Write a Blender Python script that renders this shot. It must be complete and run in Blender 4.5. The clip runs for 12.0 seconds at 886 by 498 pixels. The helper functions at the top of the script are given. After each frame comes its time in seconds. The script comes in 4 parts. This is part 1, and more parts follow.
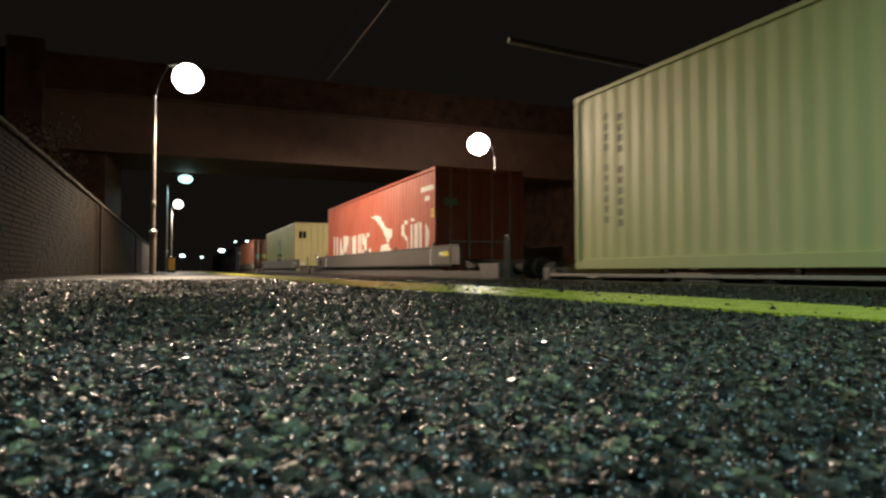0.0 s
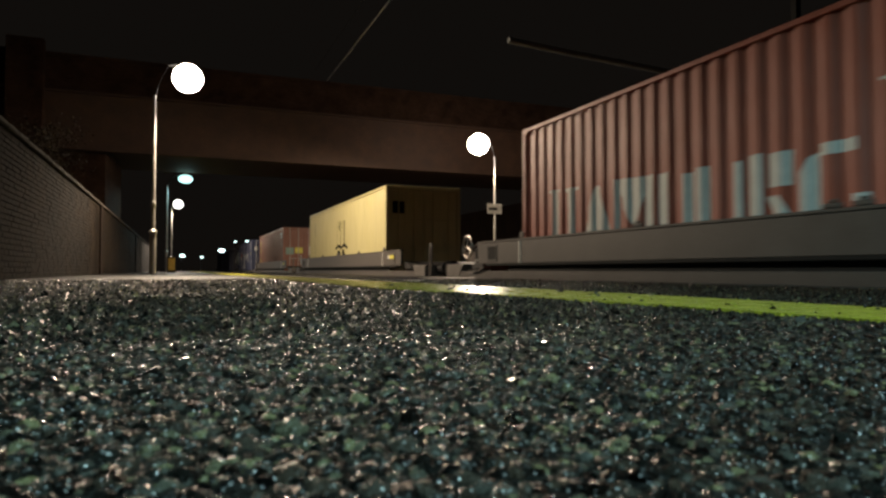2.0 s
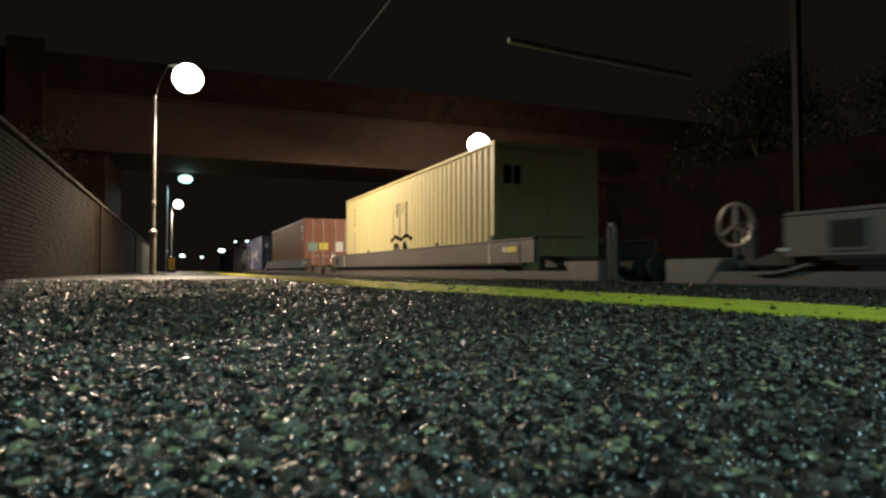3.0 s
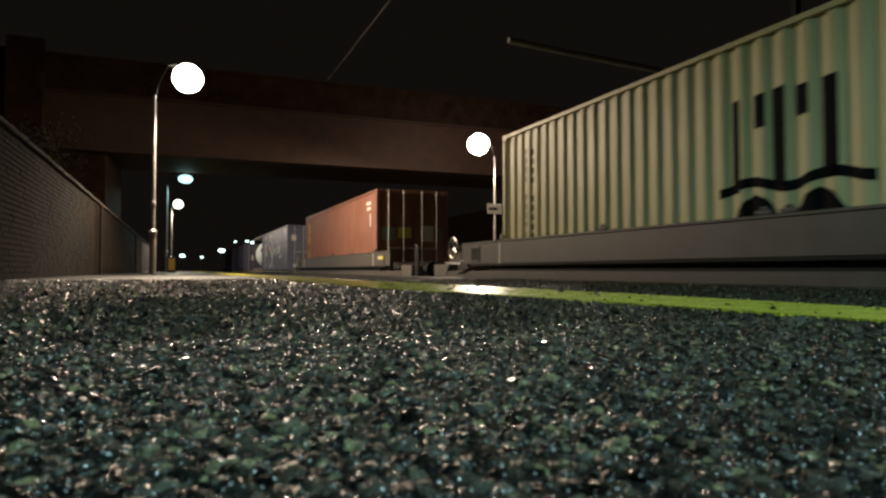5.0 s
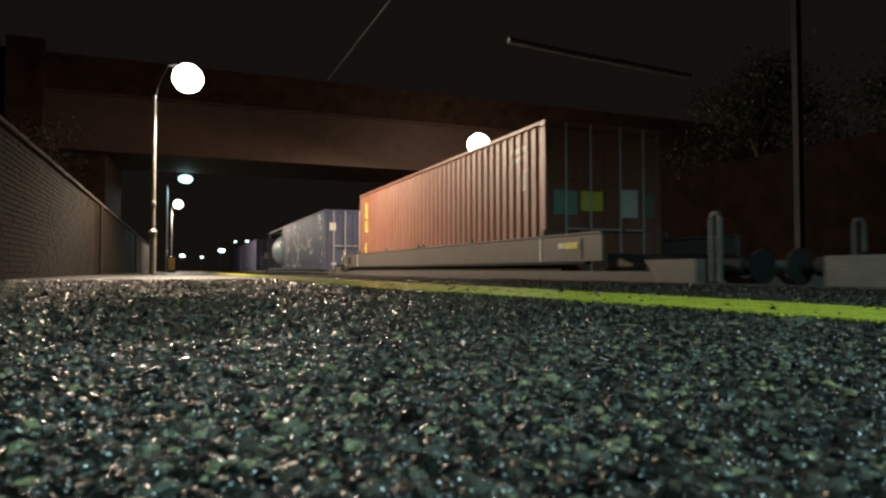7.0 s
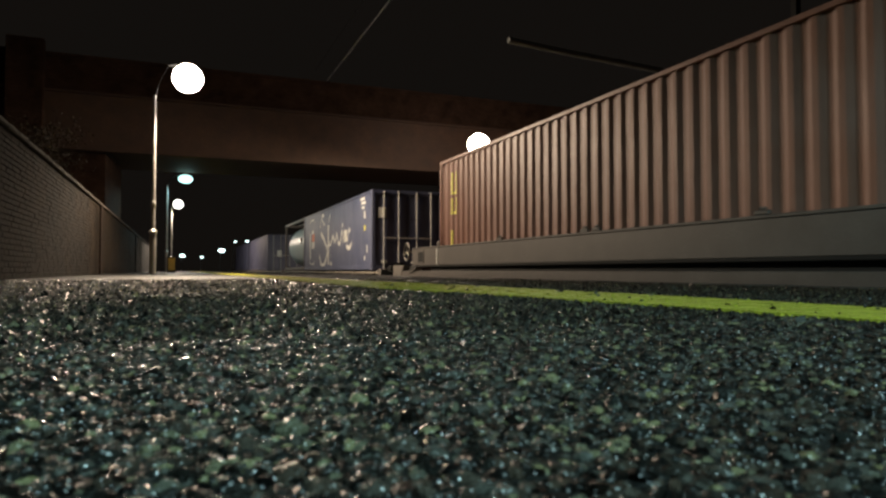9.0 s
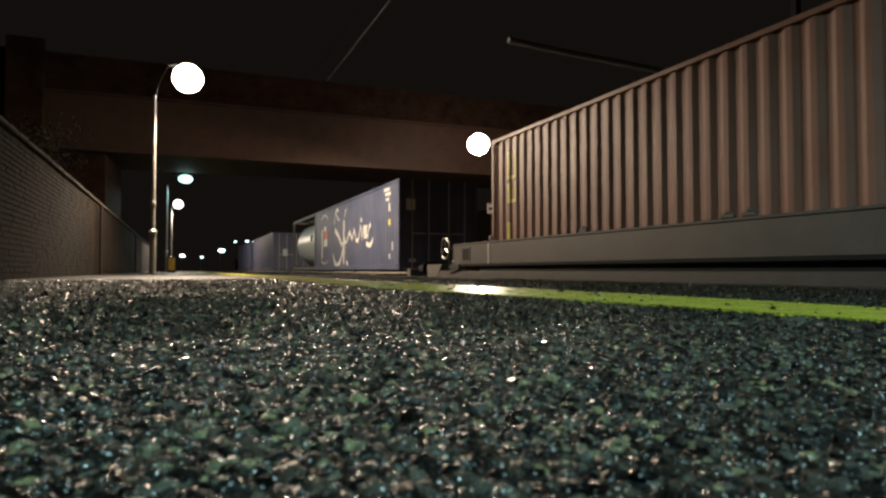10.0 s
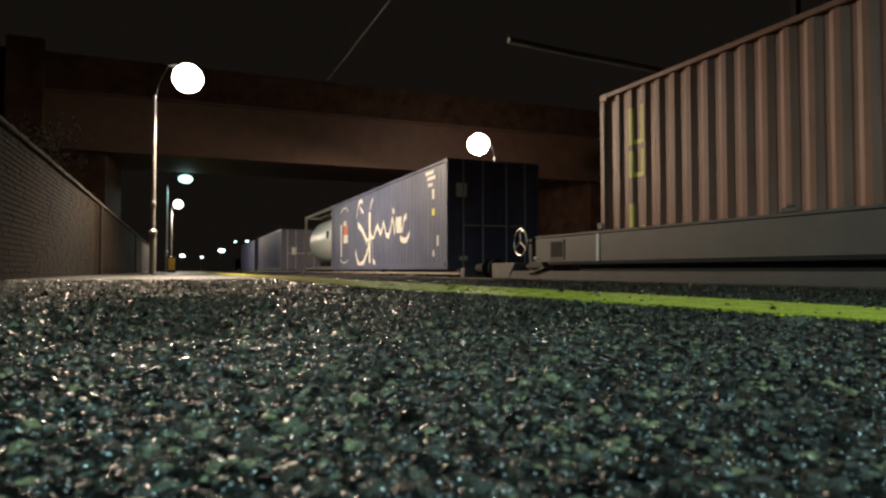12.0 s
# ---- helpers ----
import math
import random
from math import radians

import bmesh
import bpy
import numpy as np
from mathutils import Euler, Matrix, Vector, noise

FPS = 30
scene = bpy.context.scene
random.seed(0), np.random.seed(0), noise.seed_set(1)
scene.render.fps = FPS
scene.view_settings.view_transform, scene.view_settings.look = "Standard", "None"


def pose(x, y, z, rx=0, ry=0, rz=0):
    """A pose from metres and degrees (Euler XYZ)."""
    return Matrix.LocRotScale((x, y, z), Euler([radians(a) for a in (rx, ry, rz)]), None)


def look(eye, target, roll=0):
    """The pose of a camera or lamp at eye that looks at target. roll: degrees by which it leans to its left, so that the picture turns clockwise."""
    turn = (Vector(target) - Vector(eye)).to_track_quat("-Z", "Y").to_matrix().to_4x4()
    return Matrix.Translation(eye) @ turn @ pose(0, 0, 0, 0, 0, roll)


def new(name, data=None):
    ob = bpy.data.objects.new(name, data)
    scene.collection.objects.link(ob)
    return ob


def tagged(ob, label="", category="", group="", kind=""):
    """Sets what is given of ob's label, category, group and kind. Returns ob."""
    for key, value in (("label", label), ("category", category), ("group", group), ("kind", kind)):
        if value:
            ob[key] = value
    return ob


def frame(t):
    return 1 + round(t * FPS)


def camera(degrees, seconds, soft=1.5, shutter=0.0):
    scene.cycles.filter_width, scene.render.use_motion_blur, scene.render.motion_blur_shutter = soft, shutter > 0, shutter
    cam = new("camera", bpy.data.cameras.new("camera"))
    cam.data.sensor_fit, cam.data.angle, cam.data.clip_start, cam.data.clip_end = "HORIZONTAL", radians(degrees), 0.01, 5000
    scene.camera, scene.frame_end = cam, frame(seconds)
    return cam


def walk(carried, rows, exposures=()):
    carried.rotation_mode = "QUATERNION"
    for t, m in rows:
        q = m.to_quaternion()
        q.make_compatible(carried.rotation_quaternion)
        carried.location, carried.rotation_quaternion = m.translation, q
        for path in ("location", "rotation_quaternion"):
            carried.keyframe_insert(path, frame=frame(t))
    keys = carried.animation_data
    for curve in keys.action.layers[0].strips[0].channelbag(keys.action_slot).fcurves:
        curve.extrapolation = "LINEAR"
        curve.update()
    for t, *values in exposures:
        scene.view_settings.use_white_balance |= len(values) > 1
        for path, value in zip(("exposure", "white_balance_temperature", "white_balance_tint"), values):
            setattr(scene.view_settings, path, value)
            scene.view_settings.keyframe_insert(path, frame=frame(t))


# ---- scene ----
# World: x across the track, y along it, z up; z = 0 is the platform. Metres.
cam = camera(68.31, 12.0, soft=2.5, shutter=0.4)
cam.data.dof.use_dof, cam.data.dof.focus_distance, cam.data.dof.aperture_fstop = True, 14.0, 11.0
EYE = (0.0, 0.0, 0.11)
YAW = radians(22.0)
PITCH = radians(1.88)
AIM = (EYE[0] + math.sin(YAW) * math.cos(PITCH), EYE[1] + math.cos(YAW) * math.cos(PITCH), EYE[2] + math.sin(PITCH))
walk(cam, [(0.0, look(EYE, AIM)), (12.0, look(EYE, AIM))], exposures=[(0.0, 0.05), (0.5, 0.05), (1.0, -0.10), (1.5, -0.25), (2.0, -0.22), (3.0, 0.08), (5.0, -0.15), (5.5, -0.10), (6.5, 0.25), (7.2, 0.25), (9.0, 0.02), (10.5, 0.08), (12.0, 0.15)])

RAIL = -0.87
TRACK = 6.926        # centre of the near track
TRACK_FAR = 10.40
EDGE = 5.44           # platform edge


def fall(x):
    """How far the platform has fallen away towards its edge at x."""
    return 0.0095 * np.maximum(0.0, x - 2.0)


# small unevenness of the braking, metres ahead of the smooth run
JERK = ((0.0, 0.0), (0.5, -0.06), (1.0, 0.0), (1.5, 0.05), (2.0, 0.06), (2.5, -0.05), (3.0, 0.03), (3.5, 0.0), (4.5, 0.0), (5.0, -0.04), (5.5, -0.10), (6.0, 0.07), (6.5, 0.03), (7.0, 0.10), (7.5, 0.04), (8.5, 0.0), (12.0, 0.0))


def gone(t):
    """Metres that the braking train has run by t seconds."""
    return 8.8709 * t - 0.3189 * t * t - 0.000166 * t ** 3 + float(np.interp(t, *zip(*JERK)))


# ---- night sky and lamps ----
world = bpy.data.worlds.new("night_sky")
scene.world = world
world.use_nodes = True
wn = world.node_tree.nodes
wn["Background"].inputs[0].default_value = (1.0, 0.82, 0.68, 1)
wn["Background"].inputs[1].default_value = 0.0056

WARM = (1.0, 0.78, 0.56)
COOL = (0.57, 0.97, 1.0)
PALE = (1.0, 0.80, 0.62)


def lamp_light(place, watts, colour, lean=0.0, size=0.28, cone=176, blend=0.25):
    """The downward light of a hooded lamp; lean: degrees by which it throws across the track."""
    data = bpy.data.lights.new("lamp_light", "SPOT")
    data.energy, data.color, data.shadow_soft_size = watts, colour, size
    data.spot_size, data.spot_blend = radians(cone), blend
    ob = new("lamp_light", data)
    a = radians(lean)
    ob.matrix_basis = look(place, (place[0] + math.sin(a), place[1], place[2] - math.cos(a)))
    return ob


# ---- materials ----
def nodes_of(name):
    m = bpy.data.materials.new(name)
    m.use_nodes = True
    nt = m.node_tree
    return m, nt, nt.nodes["Principled BSDF"]


def add(nt, kind, **values):
    n = nt.nodes.new(kind)
    for k, v in values.items():
        n.inputs[k].default_value = v
    return n


def mixer(nt, fac, a, b, mode="MIX"):
    n = nt.nodes.new("ShaderNodeMix")
    n.data_type, n.blend_type = "RGBA", mode
    for slot, v in ((0, fac), (6, a), (7, b)):
        if hasattr(v, "is_output"):
            nt.links.new(v, n.inputs[slot])
        elif slot == 0:
            n.inputs[slot].default_value = v
        else:
            n.inputs[slot].default_value = (*v, 1)
    return n.outputs[2]


def ramp(nt, value, lo, hi):
    n = nt.nodes.new("ShaderNodeMapRange")
    n.inputs[1].default_value, n.inputs[2].default_value = lo, hi
    nt.links.new(value, n.inputs[0])
    return n.outputs[0]


def coords(nt, scale=(1, 1, 1)):
    tc = nt.nodes.new("ShaderNodeTexCoord")
    mp = nt.nodes.new("ShaderNodeMapping")
    mp.inputs["Scale"].default_value = scale
    nt.links.new(tc.outputs["Object"], mp.inputs[0])
    return mp.outputs[0]


def noise_of(nt, vec, scale, detail=4, rough=0.6):
    n = add(nt, "ShaderNodeTexNoise", Scale=scale, Detail=detail, Roughness=rough)
    nt.links.new(vec, n.inputs["Vector"])
    return n.outputs["Fac"]


def bump(nt, b, height, strength, dist=0.01):
    n = add(nt, "ShaderNodeBump", Strength=strength, Distance=dist)
    nt.links.new(height, n.inputs["Height"])
    nt.links.new(n.outputs[0], b.inputs["Normal"])


def plain(name, colour, rough=0.6, metal=0.0, vary=0.25, scale=6, grain=60, relief=0.2, dist=0.004):
    """A surface with broad stains and fine grain."""
    m, nt, b = nodes_of(name)
    v = coords(nt)
    broad, fine = noise_of(nt, v, scale), noise_of(nt, v, grain, 3)
    dark = tuple(c * (1 - vary) for c in colour)
    light = tuple(min(1, c * (1 + vary)) for c in colour)
    c = mixer(nt, ramp(nt, broad, 0.3, 0.7), dark, light)
    c = mixer(nt, ramp(nt, fine, 0.35, 0.75), c, dark)
    nt.links.new(c, b.inputs["Base Color"])
    b.inputs["Metallic"].default_value = metal
    r = nt.nodes.new("ShaderNodeMapRange")
    r.inputs[3].default_value, r.inputs[4].default_value = max(0.05, rough - 0.12), min(1, rough + 0.12)
    nt.links.new(broad, r.inputs[0])
    nt.links.new(r.outputs[0], b.inputs["Roughness"])
    bump(nt, b, fine, relief, dist)
    return m


def paint(name, colour, rust=(0.10, 0.045, 0.02), rough=0.42, amount=0.12, dirt=0.35):
    """Old container paint: vertical dirt streaks, rust spots, a slightly wavy sheet."""
    m, nt, b = nodes_of(name)
    v = coords(nt)
    streak = noise_of(nt, coords(nt, (6, 6, 0.35)), 2.2, 5, 0.65)
    spots, broad = noise_of(nt, v, 9, 6, 0.7), noise_of(nt, v, 0.9, 3)
    fine = noise_of(nt, v, 70, 2)
    low = tuple(c * (1 - dirt) for c in colour)
    c = mixer(nt, ramp(nt, streak, 0.40, 0.72), colour, low)
    c = mixer(nt, ramp(nt, broad, 0.35, 0.8), c, tuple(0.88 * x + 0.05 for x in colour))
    c = mixer(nt, ramp(nt, spots, 0.74 - amount * 0.5, 0.80 - amount * 0.3), c, rust)
    nt.links.new(c, b.inputs["Base Color"])
    r = nt.nodes.new("ShaderNodeMapRange")
    r.inputs[3].default_value, r.inputs[4].default_value = rough - 0.1, rough + 0.25
    nt.links.new(streak, r.inputs[0])
    nt.links.new(r.outputs[0], b.inputs["Roughness"])
    bump(nt, b, mixer(nt, 0.5, broad, fine), 0.25, 0.01)
    return m


def chip_material(name, low, high, rough, pale=None, facet=470, tilt=1.15, brown=None):
    """Stone chips: each its own tone, wet and glossy."""
    m, nt, b = nodes_of(name)
    g = nt.nodes.new("ShaderNodeNewGeometry")
    r = nt.nodes.new("ShaderNodeValToRGB")
    nt.links.new(g.outputs["Random Per Island"], r.inputs[0])
    e = r.color_ramp.elements
    e[0].position, e[0].color = 0.0, (*low, 1)
    e[1].position, e[1].color = 0.88, (*high, 1)
    k = e.new(0.5)
    k.color = (*[0.65 * a + 0.30 * b * 0.6 for a, b in zip(low, high)], 1)
    if brown:
        for at in (0.24, 0.70):
            k = e.new(at)
            k.color = (*[at * at * 1.5 * c for c in brown], 1)
    if pale:
        k = e.new(0.985)
        k.color = (*pale, 1)
    v = coords(nt)
    grain = noise_of(nt, v, 600, 3)
    c = mixer(nt, ramp(nt, grain, 0.42, 0.95), r.outputs[0], low)
    nt.links.new(c, b.inputs["Base Color"])
    rr = nt.nodes.new("ShaderNodeMapRange")
    rr.inputs[3].default_value, rr.inputs[4].default_value = rough, rough + 0.25
    mul = nt.nodes.new("ShaderNodeMath")
    mul.operation = "FRACT"
    big = nt.nodes.new("ShaderNodeMath")
    big.operation = "MULTIPLY"
    big.inputs[1].default_value = 37.7
    nt.links.new(g.outputs["Random Per Island"], big.inputs[0])
    nt.links.new(big.outputs[0], mul.inputs[0])
    nt.links.new(mul.outputs[0], rr.inputs[0])
    nt.links.new(rr.outputs[0], b.inputs["Roughness"])
    b.inputs["Specular IOR Level"].default_value = 0.38
    # broken crystal faces a few millimetres wide, each with its own tilt
    vo = add(nt, "ShaderNodeTexVoronoi", Scale=facet)
    nt.links.new(v, vo.inputs["Vector"])
    off = nt.nodes.new("ShaderNodeVectorMath")
    off.operation = "MULTIPLY_ADD"
    off.inputs[1].default_value, off.inputs[2].default_value = (tilt, tilt, tilt), (-tilt / 2, -tilt / 2, -tilt / 2)
    nt.links.new(vo.outputs["Color"], off.inputs[0])
    tip = nt.nodes.new("ShaderNodeVectorMath")
    nt.links.new(g.outputs["Normal"], tip.inputs[0])
    nt.links.new(off.outputs[0], tip.inputs[1])
    unit = nt.nodes.new("ShaderNodeVectorMath")
    unit.operation = "NORMALIZE"
    nt.links.new(tip.outputs[0], unit.inputs[0])
    nt.links.new(unit.outputs[0], b.inputs["Normal"])
    return m


def surfacing(name, low, high, rough):
    """Chipped bitumen seen from farther off."""
    m, nt, b = nodes_of(name)
    v = coords(nt)
    vo = add(nt, "ShaderNodeTexVoronoi", Scale=110)
    nt.links.new(v, vo.inputs["Vector"])
    broad = noise_of(nt, v, 0.8, 4)
    sep = nt.nodes.new("ShaderNodeSeparateColor")
    nt.links.new(vo.outputs["Color"], sep.inputs[0])
    c = mixer(nt, sep.outputs[0], low, high)
    c = mixer(nt, ramp(nt, broad, 0.35, 0.7), c, low)
    nt.links.new(c, b.inputs["Base Color"])
    b.inputs["Roughness"].default_value = rough
    b.inputs["Specular IOR Level"].default_value = 0.16
    bump(nt, b, vo.outputs["Distance"], 0.8, 0.006)
    return m


def brick_material(name, a, bcol, mortar, rot):
    m, nt, b = nodes_of(name)
    tc = nt.nodes.new("ShaderNodeTexCoord")
    mp = nt.nodes.new("ShaderNodeMapping")
    mp.inputs["Rotation"].default_value = rot
    nt.links.new(tc.outputs["Object"], mp.inputs[0])
    br = add(nt, "ShaderNodeTexBrick", Scale=1.0)
    br.inputs["Color1"].default_value, br.inputs["Color2"].default_value = (*a, 1), (*bcol, 1)
    br.inputs["Mortar"].default_value = (*mortar, 1)
    for k, val in (("Brick Width", 0.225), ("Row Height", 0.075), ("Mortar Size", 0.008)):
        br.inputs[k].default_value = val
    nt.links.new(mp.outputs[0], br.inputs["Vector"])
    v = coords(nt)
    soot = noise_of(nt, v, 1.3, 5)
    c = mixer(nt, ramp(nt, soot, 0.35, 0.75), br.outputs["Color"], tuple(0.3 * x for x in a))
    nt.links.new(c, b.inputs["Base Color"])
    b.inputs["Roughness"].default_value = 0.95
    b.inputs["Specular IOR Level"].default_value = 0.15
    inv = nt.nodes.new("ShaderNodeMath")
    inv.operation = "SUBTRACT"
    inv.inputs[0].default_value = 1.0
    nt.links.new(br.outputs["Fac"], inv.inputs[1])
    bump(nt, b, inv.outputs[0], 0.7, 0.01)
    return m


def brick_tone(name, low, high):
    """Single bricks with random sooty patches, each with its own tone."""
    m, nt, b = nodes_of(name)
    g, o = nt.nodes.new("ShaderNodeNewGeometry"), nt.nodes.new("ShaderNodeObjectInfo")
    sm = nt.nodes.new("ShaderNodeMath")
    nt.links.new(g.outputs["Random Per Island"], sm.inputs[0])
    nt.links.new(o.outputs["Random"], sm.inputs[1])
    fr = nt.nodes.new("ShaderNodeMath")
    fr.operation = "FRACT"
    nt.links.new(sm.outputs[0], fr.inputs[0])
    tc = nt.nodes.new("ShaderNodeNewGeometry")
    soot = noise_of(nt, tc.outputs["Position"], 1.1, 5)
    fine = noise_of(nt, tc.outputs["Position"], 90, 3)
    c = mixer(nt, fr.outputs[0], low, high)
    c = mixer(nt, ramp(nt, soot, 0.4, 0.7), c, tuple(0.4 * x for x in low))
    nt.links.new(c, b.inputs["Base Color"])
    b.inputs["Roughness"].default_value = 0.95
    b.inputs["Specular IOR Level"].default_value = 0.15
    bump(nt, b, fine, 0.5, 0.004)
    return m


def glow(name, colour, strength):
    m, nt, b = nodes_of(name)
    b.inputs["Base Color"].default_value = (0.8, 0.8, 0.8, 1)
    b.inputs["Emission Color"].default_value = (*colour, 1)
    b.inputs["Emission Strength"].default_value = strength
    return m


M_GROUND = surfacing("bitumen_surfacing", (0.006, 0.006, 0.0055), (0.026, 0.025, 0.023), 0.55)
M_CHIP = chip_material("wet_stone_chips", (0.003, 0.0032, 0.0032), (0.088, 0.090, 0.078), 0.15, (0.26, 0.235, 0.12), brown=(0.088, 0.066, 0.048))
M_YELLOW_CHIP = chip_material("yellow_painted_chips", (0.45, 0.42, 0.035), (0.62, 0.59, 0.06), 0.30, None, 300, 0.6)
M_YELLOW = plain("yellow_line_paint", (0.59, 0.58, 0.06), 0.27, 0, 0.2, 12, 130, 0.3)
M_COPING = plain("coping_concrete", (0.060, 0.058, 0.053), 0.6, 0, 0.3, 3, 80, 0.4)
M_CONCRETE = plain("old_concrete", (0.22, 0.20, 0.18), 0.8, 0, 0.3, 2, 40, 0.4)
M_CAP = plain("sooty_coping_stone", (0.045, 0.034, 0.024), 0.95, 0, 0.45, 4, 60, 0.8, 0.02)
M_BALLAST = plain("dirty_ballast", (0.07, 0.06, 0.05), 0.9, 0, 0.5, 20, 25, 1.0, 0.04)
M_RAIL = plain("rail_steel", (0.30, 0.22, 0.17), 0.35, 0.8, 0.3)
M_SLEEPER = plain("sleeper_concrete", (0.20, 0.19, 0.17), 0.85)
# Walls kept dark by colour, for the lamp light that misses them.
M_BRICK_L = brick_material("dimmed_brick", (0.014, 0.007, 0.004), (0.022, 0.011, 0.006), (0.013, 0.010, 0.008), (0, radians(90), radians(90)))
M_MORTAR = plain("dimmed_mortar", (0.013, 0.0085, 0.0045), 0.95, 0, 0.3, 2, 60)
M_BRICK_ONE = brick_tone("dimmed_single_brick", (0.010, 0.0058, 0.0027), (0.022, 0.0128, 0.0054))
M_BRICK_X = brick_material("bridge_brick", (0.052, 0.025, 0.015), (0.074, 0.036, 0.022), (0.046, 0.033, 0.026), (radians(90), 0, 0))
M_GIRDER = plain("girder_paint", (0.070, 0.035, 0.021), 0.7, 0, 0.35, 1.5, 30)
M_POST = plain("galvanised_post", (0.42, 0.41, 0.39), 0.45, 0.5, 0.2, 10, 90)
M_WHITE = plain("white_enamel", (0.75, 0.75, 0.72), 0.5, 0, 0.1)
M_YELLOW_PANEL = plain("yellow_panel", (0.70, 0.45, 0.06), 0.5, 0, 0.15)
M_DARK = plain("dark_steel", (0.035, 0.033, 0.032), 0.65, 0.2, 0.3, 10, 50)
M_BEAM = plain("wagon_grey_paint", (0.105, 0.092, 0.082), 0.55, 0, 0.25, 2.5, 45, 0.2)
M_BEAM_LIGHT = plain("bogie_grey_paint", (0.15, 0.135, 0.12), 0.6, 0, 0.3, 5, 45)
M_SOLE = plain("pale_sole_bar_paint", (0.40, 0.36, 0.29), 0.55, 0, 0.25, 5, 45)
# Near black: the shade in the wagons' gaps is put into this colour.
M_BLACK = plain("shade_black_steel", (0.008, 0.0075, 0.007), 0.9, 0, 0.3, 10, 50)
M_ROD = plain("galvanised_rod", (0.52, 0.51, 0.48), 0.45, 0.1, 0.25, 20, 90)
M_STEEL = plain("bare_steel", (0.42, 0.40, 0.37), 0.35, 0.9, 0.25, 20, 90)
M_WHITE_PAINT = plain("white_marking_paint", (0.72, 0.72, 0.68), 0.5, 0, 0.12, 8, 60)
M_YELLOW_MARK = plain("yellow_marking_paint", (0.75, 0.68, 0.10), 0.5, 0, 0.12, 8, 60)
M_BLACK_MARK = plain("black_marking_paint", (0.007, 0.007, 0.008), 0.88, 0, 0.2, 8, 60)
M_BLACK_MARK.node_tree.nodes["Principled BSDF"].inputs["Specular IOR Level"].default_value = 0.08
M_CODE = plain("worn_dark_code_paint", (0.085, 0.09, 0.055), 0.7, 0, 0.3, 8, 60)
M_TEAL_MARK = plain("teal_placard", (0.24, 0.37, 0.31), 0.5, 0, 0.15, 8, 60)
M_FADED = plain("faded_grey_marking", (0.22, 0.22, 0.15), 0.7, 0, 0.2, 8, 60)
M_ORANGE_MARK = plain("orange_marking_paint", (0.65, 0.16, 0.05), 0.5, 0, 0.12, 8, 60)
M_PALE_YELLOW = paint("pale_yellow_container_paint", (0.55, 0.495, 0.24), amount=0.05, dirt=0.22)
M_GREENISH = paint("pale_green_container_paint", (0.58, 0.61, 0.25), amount=0.04, dirt=0.18)
M_RED = paint("red_container_paint", (0.42, 0.095, 0.055), amount=0.08)
M_ORANGE = paint("brown_orange_container_paint", (0.275, 0.108, 0.066), amount=0.12)
M_BLUE = paint("blue_container_paint", (0.072, 0.085, 0.158), amount=0.06)
M_BLUE_GREY = paint("grey_blue_container_paint", (0.075, 0.08, 0.14), amount=0.06)
M_TANK = paint("pale_tank_paint", (0.68, 0.76, 0.75), amount=0.04, rough=0.3, dirt=0.2)
M_CATENARY = plain("catenary_steel", (0.60, 0.60, 0.57), 0.5, 0.4, 0.2)
M_BOOM = plain("weathered_steel", (0.17, 0.175, 0.17), 0.6, 0.2, 0.2)
M_MAST = plain("dull_steel", (0.009, 0.009, 0.0085), 0.7, 0.2, 0.2)
M_BARK = plain("bark", (0.10, 0.075, 0.05), 0.9, 0, 0.4, 4, 30, 0.8, 0.02)
M_LEAF = chip_material("leaves", (0.012, 0.019, 0.008), (0.034, 0.040, 0.016), 0.45, None, 30, 0.3)
M_LEAF_DRY = chip_material("autumn_leaves", (0.018, 0.013, 0.006), (0.042, 0.028, 0.011), 0.5, None, 30, 0.3)
M_GLOW_WARM = glow("warm_lamp_glow", (1.0, 0.86, 0.72), 40)
M_GLOW_PALE = glow("pale_lamp_glow", (1.0, 0.97, 0.92), 5)
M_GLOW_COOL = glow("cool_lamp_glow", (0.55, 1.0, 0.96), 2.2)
M_GLOW_FAR = glow("far_lamp_glow", (0.75, 1.0, 0.98), 4)


# ---- mesh helpers ----
def part(name, bm, material, parent=None, label="", bevel=0.0, smooth=False):
    if bevel:
        bmesh.ops.bevel(bm, geom=bm.edges[:], offset=bevel, segments=1, affect="EDGES", clamp_overlap=True)
    me = bpy.data.meshes.new(name)
    bm.to_mesh(me)
    bm.free()
    me.materials.append(material)
    if smooth:
        for p in me.polygons:
            p.use_smooth = True
        me.set_sharp_from_angle(angle=radians(40))
    ob = new(name, me)
    if parent:
        ob.parent = parent
    if label:
        tagged(ob, label)
    return ob


def box(bm, x0, x1, y0, y1, z0, z1):
    v = [bm.verts.new((x, y, z)) for x in (x0, x1) for y in (y0, y1) for z in (z0, z1)]
    for f in ((0, 1, 3, 2), (4, 6, 7, 5), (0, 4, 5, 1), (2, 3, 7, 6), (0, 2, 6, 4), (1, 5, 7, 3)):
        bm.faces.new([v[i] for i in f])


def boxes(*rows):
    bm = bmesh.new()
    for r in rows:
        box(bm, *r)
    return bm


